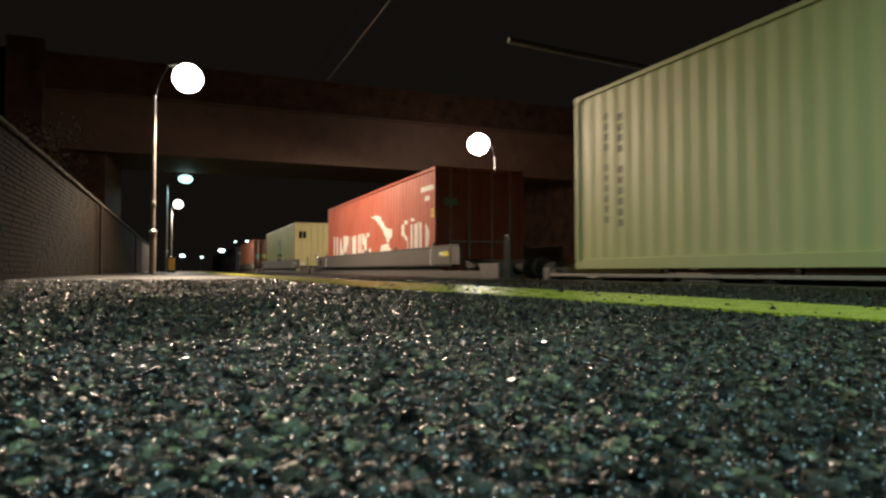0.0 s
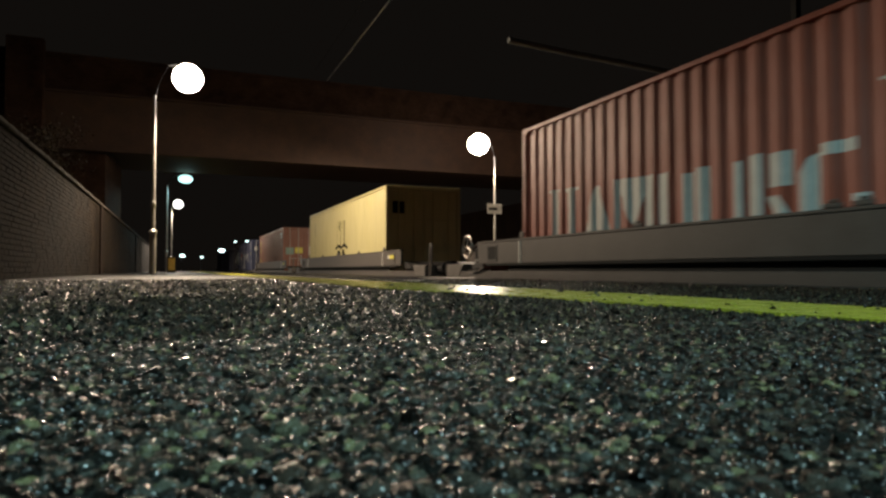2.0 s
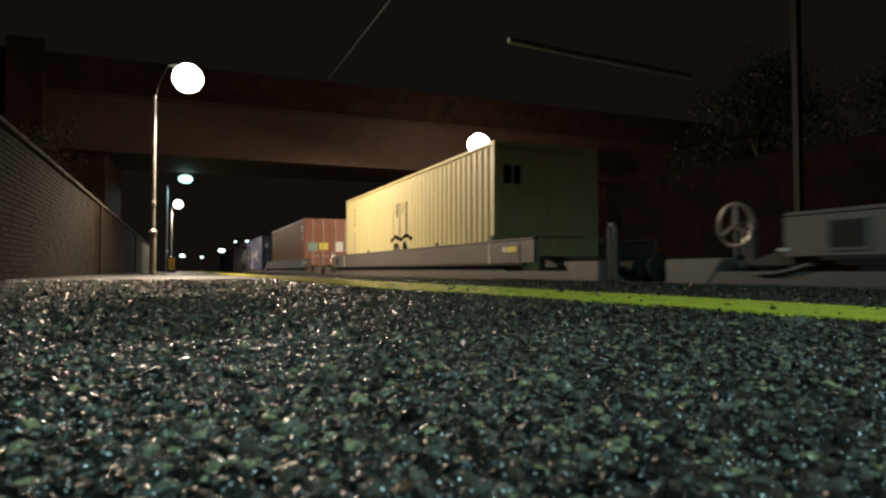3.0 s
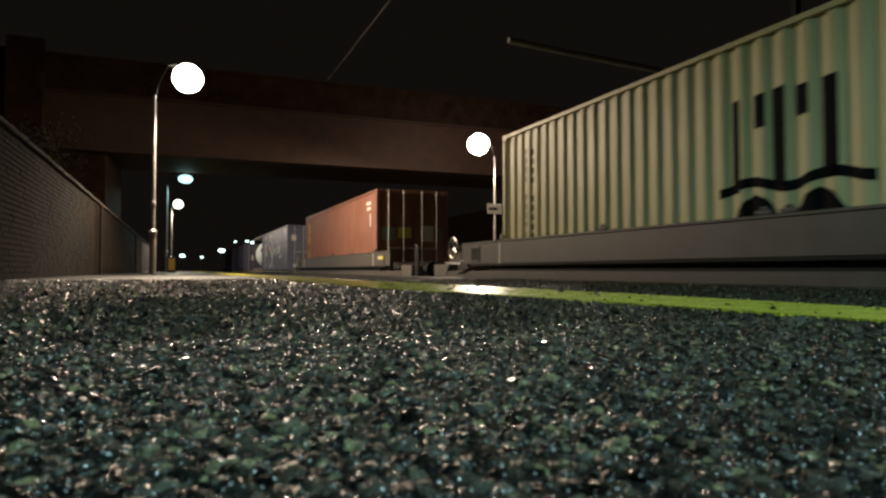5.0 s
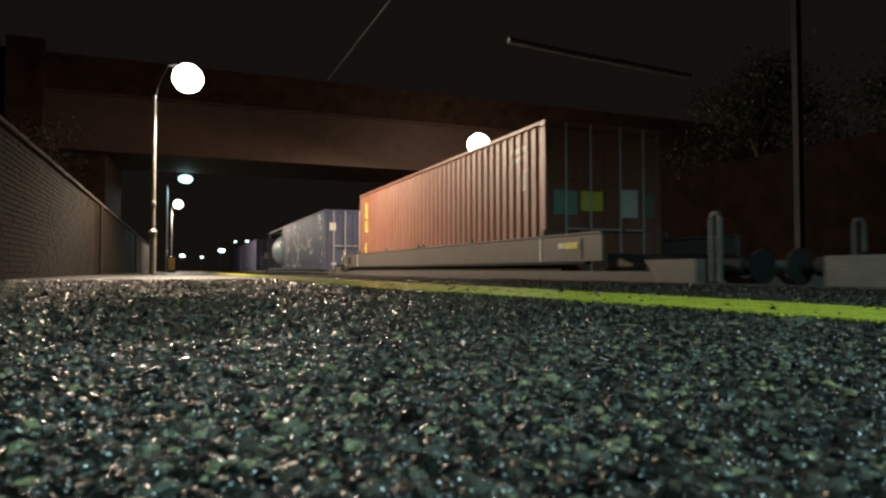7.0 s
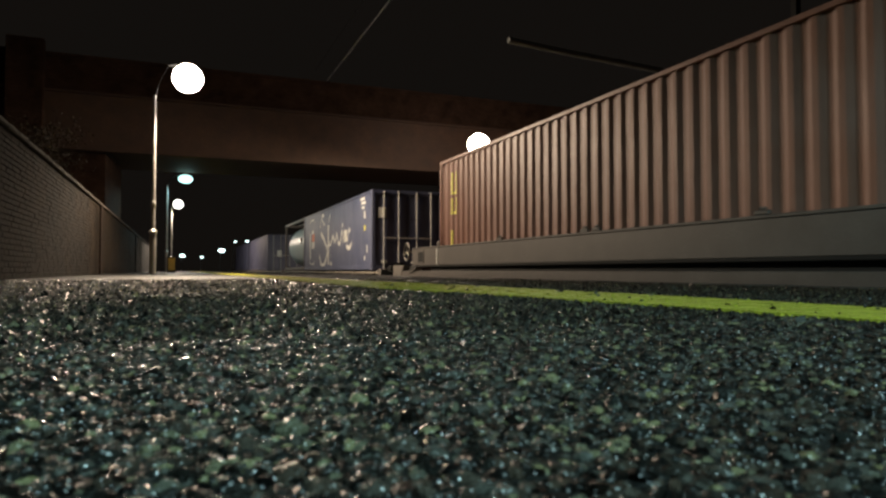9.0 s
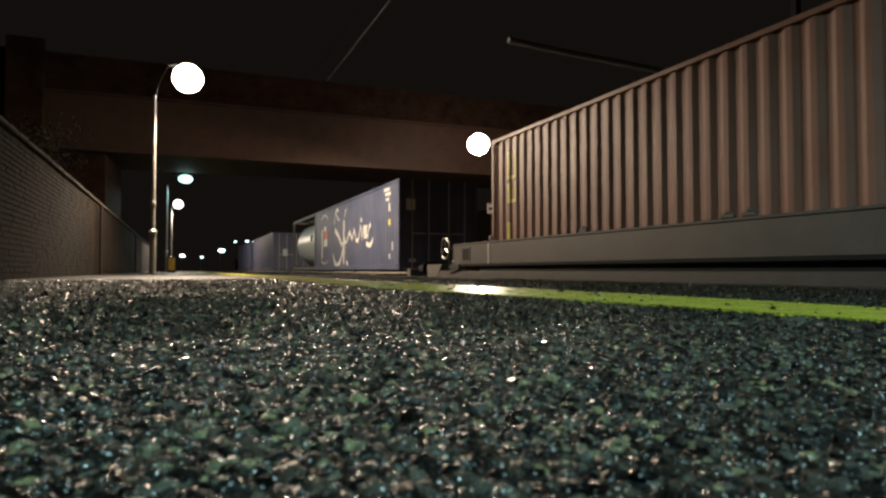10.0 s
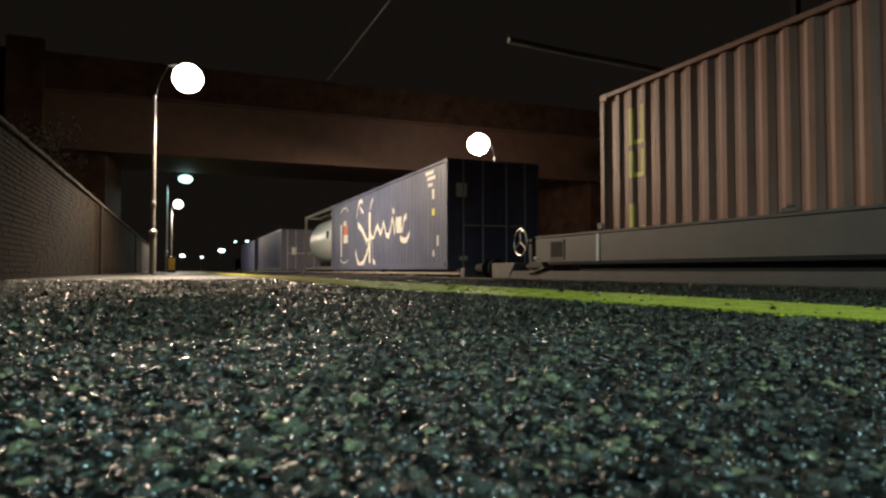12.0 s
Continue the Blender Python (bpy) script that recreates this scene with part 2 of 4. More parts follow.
def tube(bm, path, radius, sides=10):
    """A tube along a path of points; radius: one number or one for each point."""
    radii = radius if isinstance(radius, (list, tuple)) else [radius] * len(path)
    path = [Vector(p) for p in path]
    rings = []
    for i, p in enumerate(path):
        d = (path[min(i + 1, len(path) - 1)] - path[max(i - 1, 0)]).normalized()
        side = d.cross(Vector((0, 0, 1)) if abs(d.z) < 0.9 else Vector((1, 0, 0))).normalized()
        up = side.cross(d)
        rings.append([bm.verts.new(p + radii[i] * (math.cos(a) * side + math.sin(a) * up))
                      for a in (2 * math.pi * k / sides for k in range(sides))])
    for a, b in zip(rings, rings[1:]):
        for k in range(sides):
            bm.faces.new((a[k], a[(k + 1) % sides], b[(k + 1) % sides], b[k]))
    bm.faces.new(rings[0][::-1])
    bm.faces.new(rings[-1])


def tubes(*rows):
    bm = bmesh.new()
    for r in rows:
        tube(bm, *r)
    return bm


def lathe(bm, profile, axis="z", centre=(0, 0, 0), sides=24):
    """Turns a profile of (radius, height) about an axis."""
    rings = []
    for r, h in profile:
        ring = []
        for k in range(sides):
            a = 2 * math.pi * k / sides
            c, s = r * math.cos(a), r * math.sin(a)
            q = {"z": (c, s, h), "x": (h, c, s), "y": (c, h, s)}[axis]
            ring.append(bm.verts.new([q[i] + centre[i] for i in range(3)]))
        rings.append(ring)
    for a, b in zip(rings, rings[1:]):
        for k in range(sides):
            bm.faces.new((a[k], a[(k + 1) % sides], b[(k + 1) % sides], b[k]))
    for ring in (rings[0], rings[-1]):
        bm.faces.new(ring)
    bmesh.ops.recalc_face_normals(bm, faces=bm.faces[:])


def turned(*rows, **kw):
    bm = bmesh.new()
    lathe(bm, *rows, **kw)
    return bm


def empty(name, place, label, category, group=""):
    ob = new(name)
    ob.location = place
    return tagged(ob, label, category, group)


# ---- ground, platforms, track ----
def setting(ob, label, category):
    return tagged(ob, label, category, kind="structure")


setting(part("ground", boxes((-300, 400, -120, 1500, -1.9, -1.02)), M_BALLAST), "dark dirty ballast and earth beside the railway", "ground")
def platform():
    bm = boxes((-2.05, 2.0, -30, 260, -1.015, -0.006), (2.0, 4.90, -30, 260, -1.015, -0.006))
    for v in bm.verts:
        if v.co.z > -0.1:
            v.co.z -= float(fall(v.co.x))
    bmesh.ops.remove_doubles(bm, verts=bm.verts[:], dist=1e-5)
    bmesh.ops.delete(bm, geom=[f for f in bm.faces if all(abs(v.co.x - 2.0) < 1e-4 for v in f.verts)], context="FACES_ONLY")
    setting(part("platform", bm, M_GROUND), "station platform surfaced with dark wet stone chips", "platform")


platform()
setting(part("platform_far", boxes((11.85, 22.85, -30, 260, -1.015, 0.0)), M_CONCRETE), "dark concrete platform across the tracks", "platform")


def coping():
    ob = setting(part("coping", boxes((4.905, 5.38, -30, 260, -1.012, -0.125)), M_CONCRETE), "grey concrete edge of the platform", "platform edge")
    bm = boxes((4.905, EDGE, 0.006, 0.894, -0.120, -0.031))
    bmesh.ops.bevel(bm, geom=bm.edges[:], offset=0.012, segments=1, affect="EDGES")
    first = part("coping_slab", bm, M_COPING, ob)
    for i in range(-6, 70):
        if i:
            o = new("coping_slab", first.data)
            o.parent = ob
            o.location = (0, 0.9 * i, random.uniform(-0.004, 0.004))


def track(name, x):
    bm = bmesh.new()
    for r in (-0.7525, 0.7525):
        box(bm, x + r - 0.035, x + r + 0.035, -40, 400, RAIL - 0.05, RAIL)
        box(bm, x + r - 0.010, x + r + 0.010, -40, 400, RAIL - 0.13, RAIL - 0.05)
        box(bm, x + r - 0.07, x + r + 0.07, -40, 400, RAIL - 0.145, RAIL - 0.13)
    ob = setting(part(name, bm, M_RAIL), "steel railway track on concrete sleepers", "track")
    bm = bmesh.new()
    for i in range(-20, 250):
        box(bm, x - 1.25, x + 1.25, i * 0.65 - 0.13, i * 0.65 + 0.13, RAIL - 0.25, RAIL - 0.147)
    tagged(part("sleepers", bm, M_SLEEPER, ob), kind="stuff")


coping()
track("track_near", TRACK)
track("track_far", TRACK_FAR)


# ---- walls, bridge ----
def bricks(wall):
    """Bricks of the wall's visible stretch: the nearest as parts, the others joined."""
    rng = random.Random(5)
    bm = boxes((-2.07, -2.048, 0.0, 0.215, 0.0, 0.065))
    bmesh.ops.bevel(bm, geom=bm.edges[:], offset=0.004, segments=1, affect="EDGES")
    me = bpy.data.meshes.new("brick")
    bm.to_mesh(me)
    bm.free()
    me.materials.append(M_BRICK_ONE)
    rest = bmesh.new()
    for row in range(25):
        z = 0.004 + row * 0.075
        for k in range(150):
            y = 8.6 + k * 0.225 + (0.1125 if row % 2 else 0.0)
            if 20.1 < y + 0.1 < 20.75:
                continue
            if k < 12:
                o = new("brick", me)
                o.parent = wall
                o.location = (rng.uniform(-0.003, 0.004), y, z)
            else:
                d = rng.uniform(-0.003, 0.004)
                box(rest, -2.07, -2.048 + d, y, y + 0.215, z, z + 0.065)
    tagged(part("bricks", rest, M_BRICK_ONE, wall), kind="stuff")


def wall_left():
    ob = setting(part("wall_west", boxes((-2.40, -2.06, -30, 58, -1.015, 1.90)), M_MORTAR), "brown brick wall along the platform, coloured dim", "wall")
    bm = boxes((-2.46, -2.0, 0.004, 0.596, 1.902, 1.99))
    bmesh.ops.bevel(bm, geom=bm.edges[:], offset=0.02, segments=1, affect="EDGES")
    first = part("coping_stone", bm, M_CAP, ob)
    for i in range(-20, 96):
        if i:
            o = new("coping_stone", first.data)
            o.parent = ob
            o.location = (0, 0.6 * i, random.uniform(-0.006, 0.006))
    for y in (20.2, 36.0):
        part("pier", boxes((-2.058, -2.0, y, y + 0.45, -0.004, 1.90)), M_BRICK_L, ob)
    return ob


WALL = wall_left()
setting(part("wall_east", boxes((22.9, 23.5, -40, 300, -1.015, 5.0)), M_BRICK_L), "tall dark red brick retaining wall across the tracks", "wall")
setting(part("wall_behind", boxes((-12, 30, -40.5, -40, -1.015, 6.0)), M_BRICK_X), "plain dark wall closing the line behind", "wall")


def bridge():
    ob = setting(part("bridge", boxes((-20, 36, 31.0, 40.0, 5.7, 7.2)), M_GIRDER), "brown road bridge across the railway", "bridge")
    part("girder", boxes((-20, 36, 30.75, 30.995, 5.10, 7.56)), M_GIRDER, ob)
    part("flange", boxes((-20, 36, 30.50, 30.745, 5.10, 5.18)), M_GIRDER, ob)
    part("flange", boxes((-20, 36, 30.50, 30.745, 7.48, 7.56)), M_GIRDER, ob)
    part("parapet", boxes((-20, 36, 30.80, 31.1, 7.565, 9.0)), M_BRICK_X, ob, "red brick parapet")
    part("parapet_coping", boxes((-20, 36, 30.74, 31.16, 9.002, 9.13)), M_BRICK_X, ob, "stone coping")
    for x0, x1 in ((-10.3, -3.0), (21.8, 24.3)):
        part("abutment", boxes((x0, x1, 31.4, 39.6, -1.015, 5.695)), M_BRICK_X, ob, "brick abutment")
    part("pilaster", boxes((-6.5, -5.2, 30.3, 30.735, -1.015, 9.5)), M_BRICK_X, ob, "brick pilaster")
    return ob


bridge()


# ---- lamp posts ----
def lamp_post(x, y, reach, top, rise, glowing, watts=0, colour=WARM, lean=0, label="", group="platform lamps", wide=0.36, tall=0.34, cone=176, blend=0.25):
    """A tapered post with a base compartment and a short arm; reach: the arm's length across; rise: the lamp's centre over the pole's top."""
    post = empty("lamp_post", (x, y, 0), label, "street lamp", group)
    part("base", turned([(0.085, 0.0), (0.085, 1.12), (0.105, 1.14), (0.105, 1.19), (0.06, 1.24)], sides=14), M_POST, post, smooth=True)
    part("pole", tubes(([(0, 0, 1.2), (0, 0, 1.9), (0, 0, 3.2), (0, 0, top)], [0.055, 0.052, 0.045, 0.036], 12)), M_POST, post, smooth=True)
    part("collar", turned([(0.06, 1.86), (0.066, 1.87), (0.066, 2.0), (0.055, 2.02)], sides=14), M_POST, post, smooth=True)
    d = 1 if reach > 0 else -1
    c = top + rise
    part("arm", tubes(([(0, 0, top - 0.05), (d * 0.06, 0, top + 0.4 * rise), (reach * 0.4, 0, c + tall * 0.8), (reach, 0, c + tall + 0.02)], 0.022, 8)), M_MAST, post, "dark steel arm", smooth=True)
    part("lamp_head", turned([(0.04, 0.10), (0.10, 0.08), (0.20, 0.01), (0.21, -0.03)], centre=(reach, 0, c + tall), sides=20), M_POST, post, "grey metal cap", smooth=True)
    bowl = [(max(0.01, wide * math.cos(a)), tall * math.sin(a)) for a in (math.radians(-90 + 15 * k) for k in range(12))]
    part("lamp_bowl", turned(bowl, centre=(reach, 0, c), sides=24), glowing, post, "glowing lamp bowl", smooth=True)
    if watts:
        lamp_light((x + reach, y, c - tall - 0.30), watts, colour, lean, 0.28, cone, blend)
    return post


def at_angle(k, depth):
    """The plan position at that depth along the view's axis and k times as far to its right."""
    return depth * (k * math.cos(YAW) + math.sin(YAW)), depth * (math.cos(YAW) - k * math.sin(YAW))


POST_LABEL = "grey steel platform lamp post with a warm white lamp"
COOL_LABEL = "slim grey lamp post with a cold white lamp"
x, y = at_angle(-0.4448, 17.9)
lamp_post(x, y, 0.84, 4.95, 0.56, M_GLOW_WARM, 3600, WARM, 28, POST_LABEL, wide=0.41, tall=0.39, cone=171, blend=0.35)
x, y = at_angle(-0.4163, 50.6)
lamp_post(x, y, 0.45, 4.95, 0.32, M_GLOW_PALE, 2400, PALE, 15, POST_LABEL)
x, y = at_angle(-0.4235, 37.0)
lamp_post(x, y, 0.95, 4.95, 0.40, M_GLOW_COOL, 300, COOL, 0, COOL_LABEL, wide=0.40, tall=0.24)
x, y = at_angle(0.0796, 28.3)
lamp_post(x, y, -0.78, 5.05, 0.50, M_GLOW_WARM, 1700, WARM, -18, "grey lamp post on the far platform, warm white lamp", wide=0.46, tall=0.45)
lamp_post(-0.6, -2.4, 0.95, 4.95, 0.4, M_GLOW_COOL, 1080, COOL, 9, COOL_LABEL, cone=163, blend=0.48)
for k, depth, wide in ((-0.4007, 225.0, 0.9), (-0.371, 250.0, 0.55), (-0.341, 165.0, 0.85), (-0.3212, 114.0, 0.22), (-0.3030, 113.0, 0.28), (-0.2945, 118.0, 0.36)):
    x, y = at_angle(k, depth)
    lamp_post(x, y, 0.3, 4.85, 0.3, M_GLOW_FAR, label=COOL_LABEL, wide=wide, tall=0.6 * wide)


def cabinet():
    """A help point beside a lamp post."""
    x, y = at_angle(-0.4155, 36.6)
    c = empty("platform_cabinet", (x, y, 0), "small grey platform cabinet with a yellow front panel", "cabinet")
    part("body", boxes((-0.22, 0.22, -0.15, 0.15, 0.0, 0.86)), M_MAST, c, bevel=0.015)
    part("panel", boxes((-0.17, 0.17, -0.165, -0.152, 0.12, 0.80)), M_YELLOW_PANEL, c, "yellow panel", bevel=0.004)
    part("lid", boxes((-0.25, 0.25, -0.18, 0.18, 0.862, 0.90)), M_MAST, c, bevel=0.01)


def post_sign():
    x, y = at_angle(0.0822, 28.0)
    c = empty("platform_sign", (x, y, 2.53), "small white sign on the lamp post", "sign")
    part("plate", boxes((-0.48, 0.20, -0.10, -0.085, 0.0, 0.42)), M_WHITE, c, bevel=0.004)
    part("bracket", boxes((-0.03, 0.03, -0.084, 0.30, 0.12, 0.18)), M_POST, c)
    part("text_bar", boxes((-0.42, -0.02, -0.106, -0.101, 0.16, 0.26)), M_BLACK_MARK, c)


cabinet()
post_sign()


# ---- trees ----
def tree(x, y, base, height, spread, leaf, leaves, label, seed, size=0.06):
    rng = np.random.default_rng(seed)
    t = empty("tree", (x, y, base), label, "tree")
    bm = bmesh.new()
    tube(bm, [(0, 0, 0), (0.05, 0.02, height * 0.3), (-0.03, 0.05, height * 0.6), (0.05, 0, height * 0.85)], [0.035 * height, 0.028 * height, 0.018 * height, 0.006 * height], 8)
    tips = [(0.05, 0, height * 0.85)]
    for k in range(9):
        a, z = k * 2.4, height * (0.35 + 0.055 * k)
        r = spread * (1.0 - 0.06 * k) * rng.uniform(0.7, 1.0)
        tip = (r * math.cos(a), r * math.sin(a), z + height * 0.18)
        tube(bm, [(0, 0, z), (0.5 * tip[0], 0.5 * tip[1], z + height * 0.12), tip], [0.012 * height, 0.008 * height, 0.003 * height], 6)
        tips += [tip, (0.6 * tip[0], 0.6 * tip[1], z + height * 0.16)]
    part("trunk", bm, M_BARK, t)
    tips = np.array(tips)
    p = tips[rng.integers(0, len(tips), leaves)] + rng.normal(0, 0.22 * spread, (leaves, 3)) * (1, 1, 0.7)
    u, w = rng.normal(size=(leaves, 3)), rng.normal(size=(leaves, 3))
    u /= np.linalg.norm(u, axis=1)[:, None]
    w = np.cross(u, w)
    w /= np.linalg.norm(w, axis=1)[:, None]
    k = size * rng.uniform(0.6, 1.3, leaves)[:, None]
    v = np.stack([p - u * k, p - w * k * 0.5, p + u * k, p + w * k * 0.5], 1).reshape(-1, 3)
    me = bpy.data.meshes.new("crown")
    me.from_pydata(v.tolist(), [], np.arange(leaves * 4).reshape(-1, 4).tolist())
    me.materials.append(leaf)
    crown = new("crown", me)
    crown.parent = t
    return t


tree(-4.2, 21.5, -1.02, 5.2, 1.6, M_LEAF_DRY, 11000, "shrubby tree with brown autumn leaves behind the wall", 11, 0.035)
tree(-4.6, 14.0, -1.02, 4.6, 1.5, M_LEAF_DRY, 9000, "shrubby tree with brown autumn leaves behind the wall", 12, 0.035)
tree(25.6, 23.0, -1.02, 11.0, 3.4, M_LEAF, 14000, "dark leafy tree above the retaining wall", 13, 0.09)
tree(26.4, 15.5, -1.02, 9.6, 3.2, M_LEAF, 12000, "dark leafy tree above the retaining wall", 14, 0.09)


# ---- train ----
PITCH_C = 0.278       # one corrugation
DEEP = 0.036


def corrugation(u, deep=1.0):
    """Depth of the side sheet below its outer face at u metres along it; deep: in parts of the usual rib."""
    p = u % PITCH_C
    for a, b, d0, d1 in ((0.0, 0.07, 0, 0), (0.07, 0.139, 0, 1), (0.139, 0.209, 1, 1), (0.209, 0.278, 1, 0)):
        if p <= b:
            return deep * DEEP * (d0 + (d1 - d0) * (p - a) / (b - a))
    return 0.0


def breaks(u0, u1, origin, fine=0.0):
    """Where the sheet bends between u0 and u1; origin: where its first rib begins."""
    out = {u0, u1}
    k = math.floor((u0 - origin) / PITCH_C)
    while origin + k * PITCH_C < u1:
        for q in (0.0, 0.07, 0.139, 0.209):
            u = origin + k * PITCH_C + q
            if u0 < u < u1:
                out.add(u)
        k += 1
    if fine:
        n = max(1, int((u1 - u0) / fine))
        out |= {u0 + (u1 - u0) * i / n for i in range(n + 1)}
    return sorted(out)


def sheet(bm, x, inward, u0, u1, z0, z1, deep=1.0):
    """A corrugated sheet in the plane x, its depth going to inward (1 or -1), as a thin closed slab."""
    us = breaks(u0, u1, u0)
    cols = []
    for u in us:
        xo = x + inward * corrugation(max(0.0, u - u0) + 1e-7, deep)
        cols.append([bm.verts.new((xo, u, z0)), bm.verts.new((xo, u, z1)),
                     bm.verts.new((xo + inward * 0.003, u, z1)), bm.verts.new((xo + inward * 0.003, u, z0))])
    for a, b in zip(cols, cols[1:]):
        for i in range(4):
            j = (i + 1) % 4
            bm.faces.new((a[i], a[j], b[j], b[i]))
    bmesh.ops.recalc_face_normals(bm, faces=bm.faces[:])


def marking(name, spans, u0, u1, box_u0, face, parent, material, label="", fine=0.03, inset=0.03):
    """Paint on the near side sheet. spans(u) gives the painted heights [(z0, z1), ...] at u metres from the container's near end."""
    bm = bmesh.new()
    us = breaks(u0, u1, box_u0, fine)
    for a, b in zip(us, us[1:]):
        e = 1e-5
        for (p0, p1), (q0, q1) in zip(spans(a + e), spans(b - e)):
            if p1 - p0 < 1e-4 and q1 - q0 < 1e-4:
                continue
            xa = face + inset + corrugation(max(0.0, a - box_u0) + 1e-7, parent["rib"]) - 0.003
            xb = face + inset + corrugation(max(0.0, b - box_u0) + 1e-7, parent["rib"]) - 0.003
            y = parent["near_end"]
            vs = [bm.verts.new(c) for c in ((xa, y + a, p0), (xb, y + b, q0), (xb, y + b, q1), (xa, y + a, p1))]
            bm.faces.new(vs)
    return part(name, bm, material, parent, label)


def container(name, label, mat, near, length, height, z0, rods=M_ROD, category="shipping container", deep=1.0):
    """A steel box container; near: its end towards the platform's near end at 0 s."""
    c = empty(name, (TRACK, near + length / 2, z0), label, category, "containers on the train")
    w, l, h = 1.219, length / 2, height
    c["near_end"], c["rib"] = -l, deep
    for sx in (-1, 1):
        bm = bmesh.new()
        a = sx * (w - 0.03)
        sheet(bm, a, -sx, -l + 0.10, l - 0.10, 0.15, h - 0.07, deep)
        part("side_panel", bm, mat, c)
        x0, x1 = sorted((sx * w, sx * (w - 0.06)))
        part("top_rail", boxes((x0, x1, -l + 0.18, l - 0.18, h - 0.075, h - 0.012)), mat, c, bevel=0.006)
        part("bottom_rail", boxes((x0, x1, -l + 0.18, l - 0.18, 0.01, 0.16)), mat, c, bevel=0.006)
        for sy in (-1, 1):
            p0, p1 = sorted((sx * (w - 0.003), sx * (w - 0.12)))
            q0, q1 = sorted((sy * (l - 0.005), sy * (l - 0.105)))
            part("corner_post", boxes((p0, p1, q0, q1, 0.115, h - 0.115)), mat, c, bevel=0.012)
            for zz in (0.0, h - 0.118):
                p0, p1 = sorted((sx * w, sx * (w - 0.162)))
                q0, q1 = sorted((sy * l, sy * (l - 0.178)))
                part("corner_casting", boxes((p0, p1, q0, q1, zz, zz + 0.118)), mat, c, bevel=0.014)
    bm = bmesh.new()
    n = int((2 * l - 0.3) / 0.21)
    for i in range(n):
        y = -l + 0.15 + i * 0.21
        box(bm, -w + 0.06, w - 0.06, y, y + 0.11, h - 0.045, h - 0.02)
    box(bm, -w + 0.05, w - 0.05, -l + 0.1, l - 0.1, h - 0.06, h - 0.045)
    part("roof", bm, mat, c)
    part("floor", boxes((-w + 0.06, w - 0.06, -l + 0.1, l - 0.1, 0.05, 0.15)), M_DARK, c)
    part("front_wall", boxes((-w + 0.12, w - 0.12, l - 0.10, l - 0.06, 0.12, h - 0.1)), mat, c)
    part("door_header", boxes((-w + 0.16, w - 0.16, -l + 0.004, -l + 0.09, h - 0.12, h - 0.005)), mat, c, bevel=0.008)
    part("door_sill", boxes((-w + 0.16, w - 0.16, -l + 0.004, -l + 0.09, 0.004, 0.13)), mat, c, bevel=0.008)
    for sx in (-1, 1):
        x0, x1 = sorted((sx * 0.006, sx * (w - 0.125)))
        door = part("door", boxes((x0, x1, -l + 0.05, -l + 0.09, 0.14, h - 0.13)), mat, c)
        for k in range(3):
            z = 0.22 + k * (h - 0.42) / 3
            part("door_panel", boxes((x0 + 0.05, x1 - 0.05, -l + 0.03, -l + 0.049, z, z + (h - 0.42) / 3 - 0.05)), mat, door, bevel=0.006)
        for f in (0.28, 0.74):
            x = sx * (0.006 + f * (w - 0.13))
            rod = part("lock_rod", tubes(([(x, -l + 0.0, 0.03), (x, -l + 0.0, h - 0.03)], 0.019, 8)), rods, door, "steel lock rod", smooth=True)
            part("handle", boxes((min(x, x - sx * 0.42), max(x, x - sx * 0.42), -l - 0.028, -l - 0.012, 1.02, 1.055)), rods, door)
    return c


def bars(rows):
    """Spans for upright and level bars given as (u0, u1, z0, z1)."""
    return lambda u: [(r[2], r[3]) if r[0] <= u <= r[1] else (r[2], r[2]) for r in rows]


MOVERS = []
WHEELS = []


def bogie(wagon, y):
    side = part("bogie", boxes((-0.98, 0.98, y - 0.22, y + 0.22, RAIL + 0.45, RAIL + 0.72)), M_DARK, wagon, "dark steel bogie")
    for sx in (-1, 1):
        a, b = sorted((sx * 1.02, sx * 1.16))
        bm = boxes((a, b, y - 1.25, y + 1.25, RAIL + 0.48, RAIL + 0.68), (a, b, y - 1.05, y - 0.75, RAIL + 0.30, RAIL + 0.62), (a, b, y + 0.75, y + 1.05, RAIL + 0.30, RAIL + 0.62), (a, b, y - 0.35, y + 0.35, RAIL + 0.36, RAIL + 0.80))
        part("bogie_frame", bm, M_BEAM_LIGHT, side, bevel=0.015)
    for dy in (-0.9, 0.9):
        bm = bmesh.new()
        tube(bm, [(-0.95, 0, 0), (0.95, 0, 0)], 0.075, 12)
        for sx in (-1, 1):
            lathe(bm, [(0.08, sx * 0.70), (0.40, sx * 0.71), (0.47, sx * 0.69), (0.46, sx * 0.80), (0.40, sx * 0.81), (0.36, sx * 0.77), (0.14, sx * 0.78), (0.08, sx * 0.84)], axis="x", sides=28)
            for k in range(6):
                a = k * math.pi / 3
                tube(bm, [(sx * 0.79, 0.25 * math.cos(a), 0.25 * math.sin(a)), (sx * 0.80, 0.25 * math.cos(a), 0.25 * math.sin(a))], 0.03, 6)
        ws = part("wheelset", bm, M_STEEL, wagon, "steel wheelset")
        ws.location = (0, y + dy, RAIL + 0.46)
        WHEELS.append(ws)


